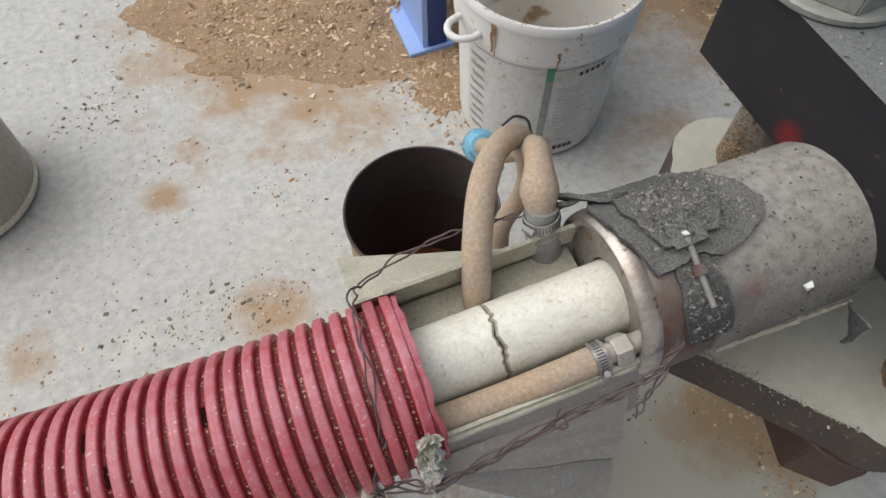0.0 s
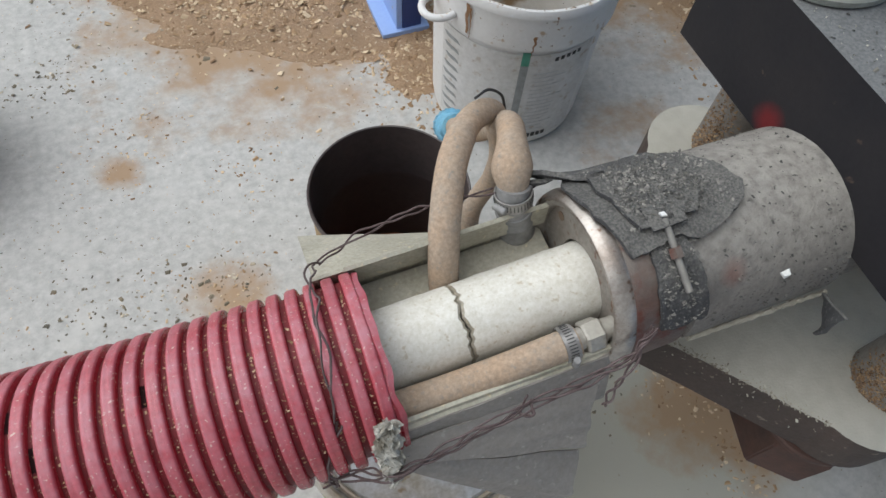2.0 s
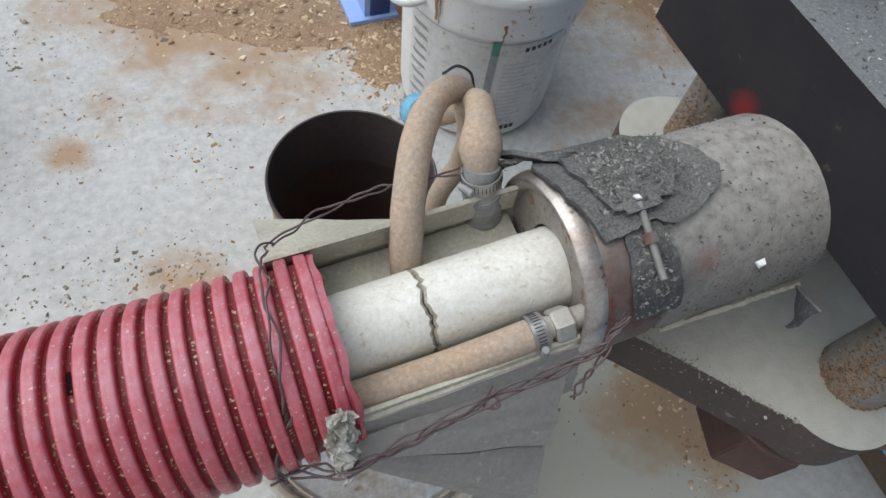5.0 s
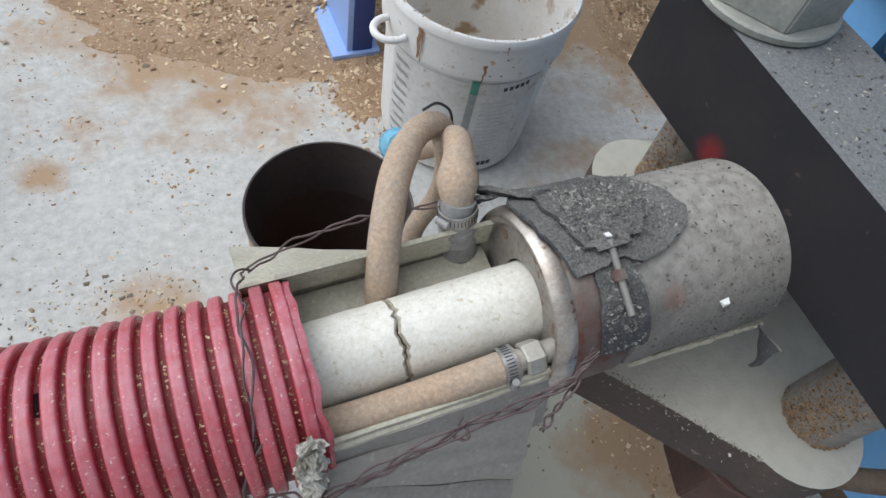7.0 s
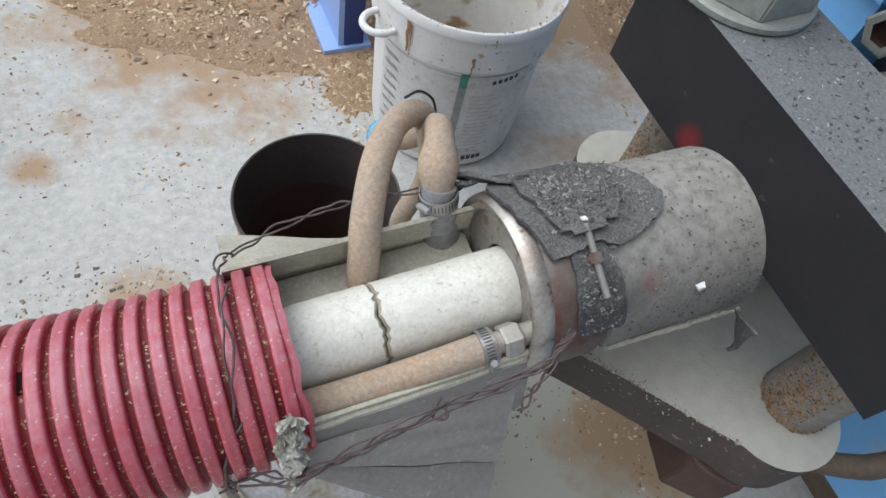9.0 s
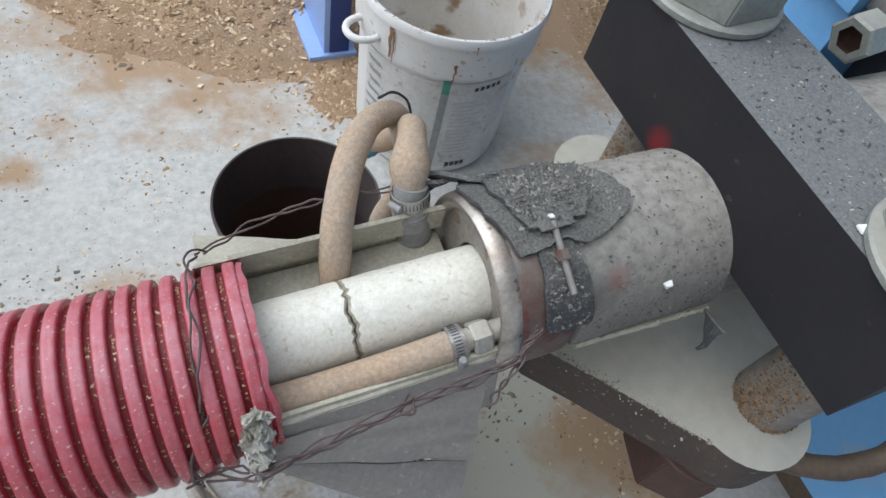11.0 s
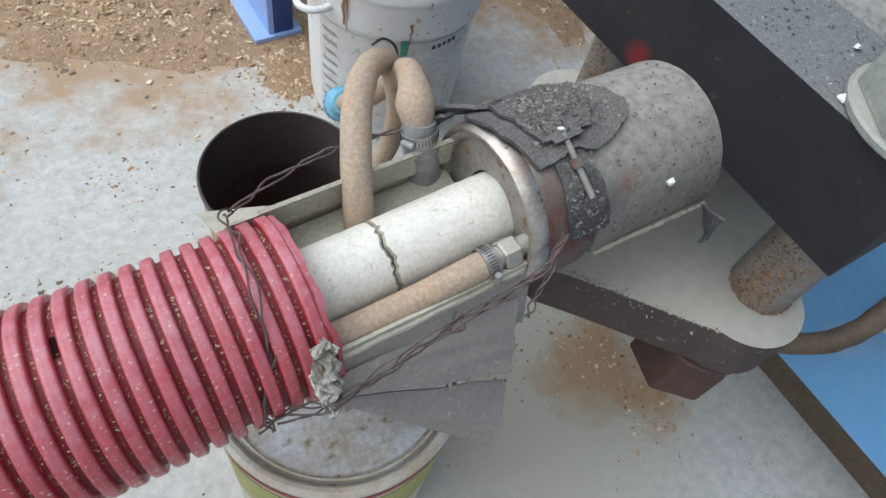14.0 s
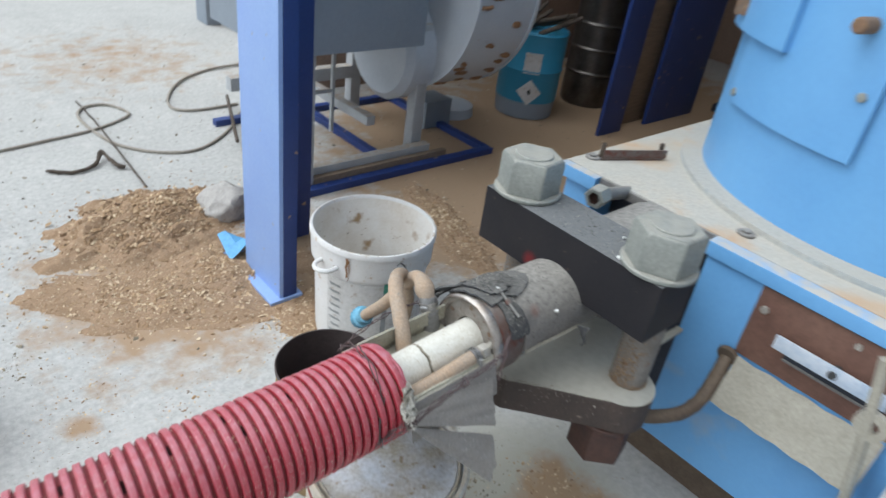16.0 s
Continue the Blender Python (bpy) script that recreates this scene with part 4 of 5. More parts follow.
twisted([(-0.416, -0.055, 0.575), (-0.432, -0.074, 0.540), (-0.430, -0.080, 0.505)], 0.0012, 2, r=0.0009)
twisted([(-0.186, -0.072, 0.594), (-0.205, -0.081, 0.574), (-0.240, -0.085, 0.563), (-0.288, -0.0865, 0.560), (-0.345, -0.092, 0.551), (-0.392, -0.094, 0.538), (-0.425, -0.0775, 0.516)], 0.0014, 3)
twisted([(-0.190, -0.074, 0.588), (-0.215, -0.092, 0.560), (-0.228, -0.100, 0.545)], 0.002, 2)
twisted([(-0.283, -0.083, 0.560), (-0.286, -0.092, 0.563), (-0.292, -0.086, 0.556), (-0.284, -0.080, 0.565)], 0.0012, 2)

single("black_string", sweep(bend([(-0.232, 0.160, 0.606), (-0.214, 0.172, 0.598), (-0.197, 0.178, 0.580), (-0.186, 0.186, 0.552), (-0.184, 0.180, 0.535)], 8), 0.0013, 6), M["print_black"], "thin black string slung over the rubber hose", "string")

# ---- white bucket ----
def bucket_thing():
    cx, cy, h, R, r = 0.095, 0.656, 0.348, 0.163, 0.148
    t = thing("plastic_bucket", (cx, cy, 0), "stained white plastic paint bucket with a printed label", "bucket")
    body = part("body", lathe((cx, cy, 0), (0, 0, 1), [(0.004, 1e-5), (0.004, r - 0.022), (0.0, r - 0.018), (0.004, r - 0.009), (0.014, r - 0.003), (0.03, r), (0.27, R - 0.008)], 72), M["bucket"], t)
    part("inside", lathe((cx, cy, 0), (0, 0, 1), [(0.340, R - 0.004), (0.27, R - 0.010), (0.010, r - 0.003), (0.010, 1e-5)], 72), M["bucket_in"], t, "inside smeared with brown dirt")
    part("collar_band", lathe((cx, cy, 0), (0, 0, 1), [(0.268, R - 0.008), (0.266, R + 0.001), (0.335, R + 0.004), (0.338, R - 0.001)], 72), M["bucket"], t, "smooth white collar band")
    part("rim", lathe((cx, cy, 0), (0, 0, 1), [(0.330, R + 0.003), (0.333, R + 0.007), (0.343, R + 0.007), (0.348, R + 0.004), (0.348, R - 0.001), (0.340, R - 0.004)], 72), M["bucket"], t)

    def at(a, z, off=0.0015):
        rr = (r + (R - 0.008 - r) * z / 0.27 if z < 0.266 else R + 0.001 + 0.003 * (z - 0.266) / 0.07) + off
        return Vector((cx + rr * math.cos(radians(a)), cy + rr * math.sin(radians(a)), z))

    def strip(name, a0, a1, z0, z1, material, label="", n=6, off=0.0012, parent=None, slant=0.0):
        rows = [[at(a0 + (a1 - a0) * i / n + slant * j, z0 + (z1 - z0) * j / 4, off) for j in range(5)] for i in range(n + 1)]
        return part(name, slab(rows, 0.0006), material, parent or body, label)

    # label film with grey and green stripe, faced to the yard
    strip("label", -172, -62, 0.032, 0.250, M["label_white"], "printed film label", 30, 0.0008)
    strip("stripe", -113.5, -108.5, 0.032, 0.225, M["label_grey"], "", 3, 0.0018)
    strip("green_mark", -113.5, -108.5, 0.226, 0.256, M["label_green"], "", 3, 0.0018)
    rnd = random.Random(8)
    for k in range(17):
        z = 0.205 - 0.010 * k
        strip("text_bar", -104, -104 + rnd.uniform(14, 24), z, z + 0.0020, M["label_faint"], "", 6, 0.0018, slant=0)
    for k in range(9):
        z = 0.225 - 0.022 * k
        strip("text_bar", -168 + rnd.uniform(0, 3), -155, z, z + 0.007, M["label_grey"], "", 4, 0.0018, slant=-0.6)
    for k in range(5):
        strip("text_bar", -92 + 4 * k, -89.6 + 4 * k, 0.232 + 0.001 * k, 0.240 + 0.001 * k, M["print_black"], "", 3, 0.0018)
    for k in range(4):
        strip("text_bar", -99 + 4 * k, -96 + 4 * k, 0.033, 0.044, M["print_black"], "", 3, 0.0018)
    for a, z0, z1, w in ((-150, 0.255, 0.330, 3.0), (-147, 0.27, 0.325, 1.5), (-110, 0.262, 0.300, 2.2), (-100, 0.325, 0.340, 1.2), (-109, 0.245, 0.265, 1.0)):
        rows = []
        for j in range(15):
            g = j / 14
            wide = w * (0.25 + 0.75 * g ** 1.5) * (0.75 + 0.9 * abs(noise.noise((a, g * 5, 1))))
            mid = a + w / 2 + 1.2 * noise.noise((a, g * 4, 7))
            rows.append([at(mid + wide * (k / 4 - 0.5), z0 + (z1 - z0) * g, 0.0024) for k in range(5)])
        part("dirt_run", slab(rows, 0.0006), M["rust_drip"], body)
    rnd = random.Random(21)
    # handle lug
    lug = []
    for k in range(15):
        a = math.pi * k / 14
        lug.append(at(-168 + 9.5 * math.cos(a), 0.290, 0.001 + 0.038 * math.sin(a)))
    part("handle_lug", sweep(lug, 0.0062, 12), M["bucket"], t)
    return t


bucket_thing()

# ---- black drum ----
drum = thing("open_drum", (-0.267, 0.3005, 0), "open drum, black inside with rusty bottom, tan outside", "drum")
part("outside", lathe((-0.267, 0.3005, 0), (0, 0, 1), [(0.0, 1e-5), (0.0, 0.104), (0.003, 0.106), (0.29, 0.1075)], 64), M["tan_drum"], drum)
part("inside", lathe((-0.267, 0.3005, 0), (0, 0, 1), [(0.292, 0.1065), (0.20, 0.1035), (0.196, 0.1025), (0.19, 0.1035), (0.012, 0.1025)], 64), M["black_drum"], drum, "matt black inner wall")
part("bottom", rough_up(lathe((-0.267, 0.3005, 0), (0, 0, 1), [(0.012, 0.1025), (0.014, 0.06), (0.012, 1e-5)], 48), 0.001, 60), M["rust_bottom"], drum, "orange rusty bottom")
part("rim", lathe((-0.267, 0.3005, 0), (0, 0, 1), [(0.286, 0.1080), (0.290, 0.1098), (0.2955, 0.1098), (0.298, 0.1082), (0.297, 0.1062), (0.288, 0.1060)], 64), M["black_drum"], drum)

# ---- tin under the pipe ----
tin = thing("paint_tin", (-0.3265, 0.0166, 0), "big printed paint tin with a dusty sunken lid", "tin")
tx, ty = -0.3265, 0.0166
part("wall", lathe((tx, ty, 0), (0, 0, 1), [(0, 1e-5), (0, 0.136), (0.004, 0.139), (0.30, 0.139), (0.315, 0.139)], 72), M["tub_rim"], tin, "worn pale tin wall")
part("lid", rough_up(lathe((tx, ty, 0), (0, 0, 1), [(0.322, 0.1305), (0.312, 0.128), (0.312, 0.122), (0.318, 0.118), (0.315, 0.098), (0.318, 0.092), (0.316, 0.04), (0.317, 1e-5)], 64), 0.0012, 40), M["tub_lid"], tin, "sunken lid caked with dust and peeling pale blue")
part("rim", lathe((tx, ty, 0), (0, 0, 1), [(0.310, 0.1395), (0.316, 0.1415), (0.325, 0.1410), (0.329, 0.1375), (0.328, 0.133), (0.321, 0.1300)], 72), M["tub_rim"], tin)
part("inner_bead", lathe((tx, ty, 0), (0, 0, 1), [(0.315, 0.1265), (0.3195, 0.1245), (0.3195, 0.1225), (0.315, 0.1205)], 64), M["tub_rim"], tin)
part("red_band", lathe((tx, ty, 0), (0, 0, 1), [(0.288, 0.1394), (0.288, 0.1400), (0.299, 0.1400), (0.299, 0.1394)], 72), M["tub_red"], tin)
part("printed_band", lathe((tx, ty, 0), (0, 0, 1), [(0.16, 0.1394), (0.16, 0.1400), (0.276, 0.1400), (0.276, 0.1394)], 40, arc=(190, 300)), M["tub_green"], tin, "olive printed band")

# ---- pale bucket at the edge of the yard ----
gb = thing("pale_bucket", (-1.03, 0.83, 0), "dusty pale plastic bucket standing on the floor", "bucket")
part("body", lathe((-1.03, 0.83, 0), (0, 0, 1), [(0.006, 1e-5), (0.006, 0.115), (0, 0.125), (0.004, 0.134), (0.02, 0.1375), (0.05, 0.137), (0.056, 0.139), (0.17, 0.146)], 64), M["grey_bucket"], gb)
part("base_ring", lathe((-1.03, 0.83, 0), (0, 0, 1), [(0.010, 0.1365), (0.012, 0.1395), (0.022, 0.1400), (0.026, 0.1380)], 64), M["tub_rim"], gb)
part("rim", lathe((-1.03, 0.83, 0), (0, 0, 1), [(0.160, 0.145), (0.163, 0.152), (0.175, 0.152), (0.179, 0.147), (0.17, 0.143), (0.02, 0.132), (0.02, 1e-5)], 64), M["grey_bucket"], gb)

# ---- blue press ----
press = thing("briquette_press", (0.75, -0.3, 0), "sky blue briquetting press with round drum housing and dusty top", "press machine")
FX = 0.31
part("body", box(FX, 1.35, -1.35, -0.125, 0.145, 0.640, 0.003), M["blue"], press, "sky blue sheet body")
part("side_body", box(0.335, 1.35, 0.175, 0.255, 0.145, 0.640, 0.003), M["blue"], press)
# solid dark box painted as the shade of the open recess
part("recess", box(0.42, 1.34, -0.1245, 0.1745, 0.145, 0.639, 0), M["dark_gap"], press, "dark block for the shade in the recess behind the flange")
# base block added in a dark colour for the shadow under the body
part("skid", box(0.39, 1.30, -1.30, 0.22, 0.0, 0.144, 0.004), M["greasy"], press, "recessed base block, dark for the shadow under the press")
top = part("top_plate", box(0.338, 1.40, -1.40, 0.268, 0.6405, 0.652, 0.002), M["blue_top"], press, "thick top plate under tan dust")
part("front_lip", box(0.300, 0.3375, -1.40, -0.120, 0.622, 0.652, 0.003), M["blue"], press)
part("front_lip", box(0.312, 0.3375, 0.165, 0.268, 0.622, 0.652, 0.003), M["blue"], press)
part("notch_edge", box(0.330, 0.3375, -0.1195, 0.1645, 0.630, 0.651, 0.002), M["trough"], press, "scraped steel edge of the notch")
CX, CY, CR = 0.932, -0.29, 0.48
hous = part("drum_housing", lathe((CX, CY, 0.652), (0, 0, 1), [(0.0, CR), (1.1, CR), (1.12, CR - 0.02), (1.12, 1e-5)], 128), M["blue"], press, "big round sky blue housing")
part("base_ring", lathe((CX, CY, 0.652), (0, 0, 1), [(0.0, CR + 0.050), (0.012, CR + 0.050), (0.012, CR)], 128), M["blue_top"], press, "dusty flange ring")


def curved_plate(name, a0, a1, z0, z1, thick=0.008):
    rows = [[(CX + (CR + thick) * math.cos(radians(a0 + (a1 - a0) * i / 16)), CY + (CR + thick) * math.sin(radians(a0 + (a1 - a0) * i / 16)), z0 + (z1 - z0) * j / 3) for j in range(4)] for i in range(17)]
    return part(name, slab(rows, thick), M["blue"], hous)


for name, a0, a1, z0, z1 in (("hatch_plate", 134, 175, 0.835, 1.5), ("small_plate", 120, 151.5, 0.975, 1.45)):
    pl = curved_plate(name, a0, a1, z0, z1, 0.007 if name == "hatch_plate" else 0.014)
    for a, z in (((a0 + 2.5, z0 + 0.02), (a1 - 3.0, z0 + 0.115)) if name == "hatch_plate" else ((a1 - 3, z0 + 0.02), (a0 + 16, z0 + 0.06))):
        r = CR + (0.007 if name == "hatch_plate" else 0.014)
        d = Vector((math.cos(radians(a)), math.sin(radians(a)), 0))
        q = Vector((CX, CY, z)) + d * r
        part("bolt", lathe(q - d * 0.002, d, [(0, 0.013), (0.004, 0.013), (0.004, 0.009), (0.014, 0.009), (0.015, 1e-5)], 6), M["nut"], pl, "", False)
        part("bolt_washer", rod(q - d * 0.002, q + d * 0.004, 0.022, 24), M["nut"], pl)
d = Vector((math.cos(radians(168)), math.sin(radians(168)), 0))
q = Vector((CX, CY, 1.062)) + d * (CR + 0.006)
part("latch", rod(q, q + d * 0.05, 0.014, 14, 0.003), M["rustbolt"], hous, "brown latch stub")
d = Vector((math.cos(radians(126)), math.sin(radians(126)), 0))
q = Vector((CX, CY, 1.03)) + d * (CR + 0.01)
part("latch", box(q.x - 0.04, q.x + 0.04, q.y - 0.02, q.y + 0.02, q.z - 0.03, q.z + 0.05, 0.006), M["rustbolt"], hous, "brown latch block")
for x, y in ((0.403, 0.245), (0.394, -0.148), (0.43, -0.215), (0.36, -0.60)):
    bo = part("plate_bolt", rod((x, y, 0.6525), (x, y, 0.657), 0.018, 24, 0.001), M["trough"], top)
    part("bolt_top", hexagon((x, y), 0.010, 0.656, 0.662, 10), M["trough"], bo)
# loose angle bracket on the top plate
ang = Matrix.Rotation(radians(-25), 4, "Z")
br = thing("angle_bracket", (0.49, 0.20, 0.652), "short rusty angle iron lying on the dusty top", "bracket")
part("base_leg", box(0.405, 0.575, 0.187, 0.213, 0.6525, 0.657, 0.001, turn=ang), M["rusty"], br)
part("upright_leg", box(0.405, 0.575, 0.186, 0.190, 0.6575, 0.678, 0.001, turn=ang), M["rusty"], br)
for x, y in ((0.418, 0.232), (0.562, 0.166)):
    part("pin", rod((x, y, 0.656), (x, y, 0.690), 0.006, 10), M["twig"], br)
# hex coupling in front of the recess
cp = thing("hex_coupling", (0.21, 0.086, 0.67), "grey hex pipe coupling on the press", "coupling")
part("hex_body", lathe((0.198, 0.086, 0.668), (1, 0.12, 0), [(0, 0.013), (0, 0.020), (0.002, 0.023), (0.034, 0.023), (0.036, 0.020), (0.036, 0.013)], 6), M["nut"], cp, "", False)
part("bore", lathe((0.198, 0.086, 0.668), (1, 0.12, 0), [(0.0, 0.0155), (0.012, 0.014), (0.012, 1e-5)], 24), M["darkrust"], cp, "rusty bore")
part("pipe_stub", rod((0.230, 0.090, 0.668), (0.43, 0.11, 0.62), 0.014, 18), M["trough"], cp)
# front panel, strip, flap
pan = part("brown_panel", box(FX - 0.003, FX - 0.0005, -0.62, -0.243, 0.462, 0.618, 0.001), M["brown_panel"], press, "brown stained inspection panel")
part("panel_bolt", rod((FX - 0.009, -0.262, 0.575), (FX - 0.003, -0.262, 0.575), 0.008, 6), M["zinc"], pan)
part("panel_bolt", rod((FX - 0.009, -0.42, 0.60), (FX - 0.003, -0.42, 0.60), 0.006, 6), M["zinc"], pan)
st = part("handle_bar", box(FX - 0.030, FX - 0.024, -0.50, -0.305, 0.528, 0.556, 0.002), M["white_strip"], press, "chipped white handle bar")
part("bar_bolt", rod((FX - 0.033, -0.410, 0.541), (FX - 0.003, -0.410, 0.541), 0.008, 8), M["print_black"], st)
part("slot_rim", box(FX - 0.008, FX - 0.004, -0.50, -0.325, 0.500, 0.504, 0.001), M["trough"], pan)
# dark strip drawn for the shade inside the slot
part("slot_opening", box(FX - 0.0045, FX - 0.0032, -0.50, -0.325, 0.504, 0.524, 0), M["dark_gap"], pan)
rows = [[(FX - 0.004 - 0.050 * j / 4, -0.255 - 0.27 * i / 8, 0.458 - 0.092 * j / 4 - 0.004 * (i % 2)) for j in range(5)] for i in range(9)]
part("dusty_flap", slab(rows, 0.004), M["dusty_flap"], press, "tilted flap under pale dust")
part("hinge_rod", sweep(bend([(0.20, -0.470, 0.66), (0.20, -0.487, 0.58), (0.205, -0.505, 0.49), (0.21, -0.525, 0.37), (0.22, -0.53, 0.25)], 6), 0.009, 12), M["dusty_flap"], press, "dusty linkage rod")
part("link_eye", lathe((0.195, -0.500, 0.545), (1, 0, 0), [(0, 0.012), (0, 0.026), (0.012, 0.026), (0.012, 0.012)], 24, close=True), M["dusty_flap"], press)
part("side_box", box(0.05, 0.295, -1.0, -0.56, 0.16, 0.46, 0.006), M["blue"], press, "light blue side box")
drain = thing("drain_pipe", (0.2, -0.235, 0.36), "greasy brown bent pipe on the press front", "pipe")
part("pipe", rough_up(sweep(bend([(FX - 0.004, -0.236, 0.440), (0.285, -0.240, 0.418), (0.262, -0.243, 0.392), (0.225, -0.244, 0.366), (0.18, -0.232, 0.352), (0.13, -0.20, 0.347), (0.10, -0.155, 0.345)], 8), 0.0135, 16), 0.0015, 80), M["greasy"], drain)
part("flange", rod((FX - 0.010, -0.236, 0.446), (FX - 0.0005, -0.236, 0.449), 0.021, 24, 0.002), M["greasy"], drain)
part("rail", box(0.12, FX - 0.0008, -0.135, -0.121, 0.432, 0.440, 0.001), M["dusty_flap"], drain)

# ---- steel columns ----
def column(at, turn, label, light):
    t = thing("steel_column", at, label, "column", "blue steel columns")
    mt = Matrix.Translation(at) @ Matrix.Rotation(radians(turn), 4, "Z")

    def bar(name, x0, x1, y0, y1, z0, z1, material, lab="", parent=None, bev=0.002):
        b = box(x0, x1, y0, y1, z0, z1, bev)
        bmesh.ops.transform(b, matrix=mt, verts=b.verts)
        return part(name, b, material, parent or t, lab)

    # one paint on the column: paler copy where lit, deep blue where shaded
    bar("flange", 0.032, 0.045, 0.004, 0.222, 0.012, 2.6, light, "blue flange, coloured paler for its lit side")
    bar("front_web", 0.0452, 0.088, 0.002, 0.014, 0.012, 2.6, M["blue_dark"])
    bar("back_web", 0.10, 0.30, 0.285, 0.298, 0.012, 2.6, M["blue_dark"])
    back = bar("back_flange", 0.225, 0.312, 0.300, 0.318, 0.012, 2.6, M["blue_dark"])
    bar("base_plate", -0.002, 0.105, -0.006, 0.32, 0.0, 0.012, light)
    for z in (0.30, 0.46, 0.62, 0.80, 1.0, 1.2, 1.4):
        b = rod(mt @ Vector((0.255, 0.300, z)), mt @ Vector((0.255, 0.292, z)), 0.007, 8)
        part("bolt", b, M["rustbolt"], back)
    return t


column((-0.094, 0.880, 0), 0, "blue steel column with its lit face coloured paler", M["blue_lit"])
far_col = thing("steel_column", (2.5, 1.36, 0), "deep blue steel column with rusty web beside the drums", "column", "blue steel columns")
part("flange", box(2.10, 2.30, 1.335, 1.355, 0, 2.6, 0.002), M["blue_dark"], far_col)
part("web", box(2.3005, 2.62, 1.40, 1.415, 0, 2.6, 0.002), M["wood"], far_col, "rusty brown web")
part("flange", box(2.54, 3.06, 1.335, 1.355, 0, 2.6, 0.002), M["blue_dark"], far_col)
scrapb = rough_up(slab([[(-0.10 + 0.030 * i, 1.13 + 0.034 * j, 0.018 + 0.055 * math.sin(0.7 * i + 0.4 * j) ** 2) for j in range(4)] for i in range(4)], 0.002), 0.008, 30)
single("plastic_scrap", scrapb, M["rag_blue"], "crumpled light blue plastic scrap at the column foot", "scrap")

# ---- fan on its frame ----
fan = thing("blower_fan", (1.0, 1.7, 0.0), "grey white radial blower on a welded frame", "blower")
FY, FZ, FR = 1.78, 0.76, 0.475
sc = part("scroll", lathe((1.02, FY, FZ), (1, 0, 0), [(0.0, 1e-5), (0.0, FR - 0.012), (0.006, FR), (0.34, FR), (0.345, FR - 0.01), (0.345, 1e-5)], 96), M["fan_white"], fan, "round scroll with scraped paint")
part("edge_bead", lathe((1.02, FY, FZ), (1, 0, 0), [(-0.004, FR - 0.006), (-0.004, FR + 0.008), (0.010, FR + 0.008), (0.010, FR)], 96), M["fan_white"], sc)
part("edge_bead", lathe((1.355, FY, FZ), (1, 0, 0), [(-0.004, FR), (-0.004, FR + 0.008), (0.010, FR + 0.008), (0.010, FR - 0.006)], 96), M["fan_white"], sc)
part("inlet", lathe((0.88, 1.74, 0.46), (1, 0.0, 0), [(0, 1e-5), (0.0, 0.195), (0.03, 0.225), (0.142, 0.225)], 64), M["fan_white"], fan, "rounded motor bell")
rnd = random.Random(3)
for k in range(16):
    a, x = radians(rnd.uniform(-25, 75)), rnd.uniform(1.06, 1.32)
    y, z = FY - (FR + 0.001) * math.cos(a), FZ - (FR + 0.001) * math.sin(a)
    b = bmesh.new()
    bmesh.ops.create_icosphere(b, subdivisions=2, radius=1)
    bmesh.ops.scale(b, vec=(rnd.uniform(0.015, 0.04), 0.010, rnd.uniform(0.006, 0.016)), verts=b.verts)
    bmesh.ops.rotate(b, matrix=Matrix.Rotation(-a, 3, "X"), verts=b.verts)
    bmesh.ops.translate(b, vec=(x, y, z), verts=b.verts)
    part("scrape_mark", rough_up(b, 0.006, 50, k), M["rust_drip"], sc)
part("duct_box", box(0.25, 0.88, 1.44, 2.0, 0.548, 1.6, 0.003), M["fan_grey"], fan, "grey blue sheet duct box")
for x0, y0 in ((0.345, 1.46), (0.955, 1.545)):
    part("leg", box(x0, x0 + 0.055, y0, y0 + 0.055, 0.032, 0.60, 0.002), M["frame_grey"], fan)
for x0, y0 in ((0.56, 2.1), (1.0, 2.1)):
    part("leg", box(x0, x0 + 0.055, y0, y0 + 0.055, 0.032, 0.60, 0.002), M["frame_grey"], fan)
part("rail", box(0.37, 1.02, 1.490, 1.535, 0.034, 0.085, 0.002), M["frame_grey"], fan)
part("rail", box(0.37, 1.02, 2.10, 2.15, 0.20, 0.26, 0.002), M["frame_grey"], fan)
part("brace", box(0.70, 0.74, 1.54, 2.10, 0.20, 0.24, 0.002), M["frame_grey"], fan)
part("panel_frame", box(0.44, 0.455, 1.75, 1.765, 0.10, 0.55, 0.002), M["frame_grey"], fan)
part("panel_frame", box(0.66, 0.675, 1.75, 1.765, 0.10, 0.55, 0.002), M["frame_grey"], fan)
part("panel_frame", box(0.4555, 0.6595, 1.75, 1.765, 0.28, 0.295, 0.002), M["frame_grey"], fan)
fr = thing("base_frame", (0.86, 1.7, 0), "deep blue steel base frame lying on the floor", "frame")
part("bar", box(0.34, 1.37, 1.420, 1.460, 0.0, 0.030, 0.002), M["blue_dark"], fr)
part("bar", box(1.33, 1.37, 1.461, 2.25, 0.0, 0.030, 0.002), M["blue_dark"], fr)
part("bar", box(0.34, 1.329, 2.21, 2.25, 0.0, 0.030, 0.002), M["blue_dark"], fr)
part("bar", box(0.80, 0.84, 1.461, 2.209, 0.0, 0.030, 0.002), M["blue_dark"], fr)
single("wooden_board", rough_up(box(0.36, 1.10, 1.462, 1.488, 0.0, 0.055, 0.003), 0.003, 12), M["wood"], "weathered board along the frame", "board")
single("metal_cover", lathe((1.55, 1.95, 0.0), (0, 0, 1), [(0, 0.0), (0.0, 0.13), (0.05, 0.125), (0.06, 0.10), (0.06, 1e-5)], 40), M["fan_white"], "pale dished metal cover on the floor", "cover")
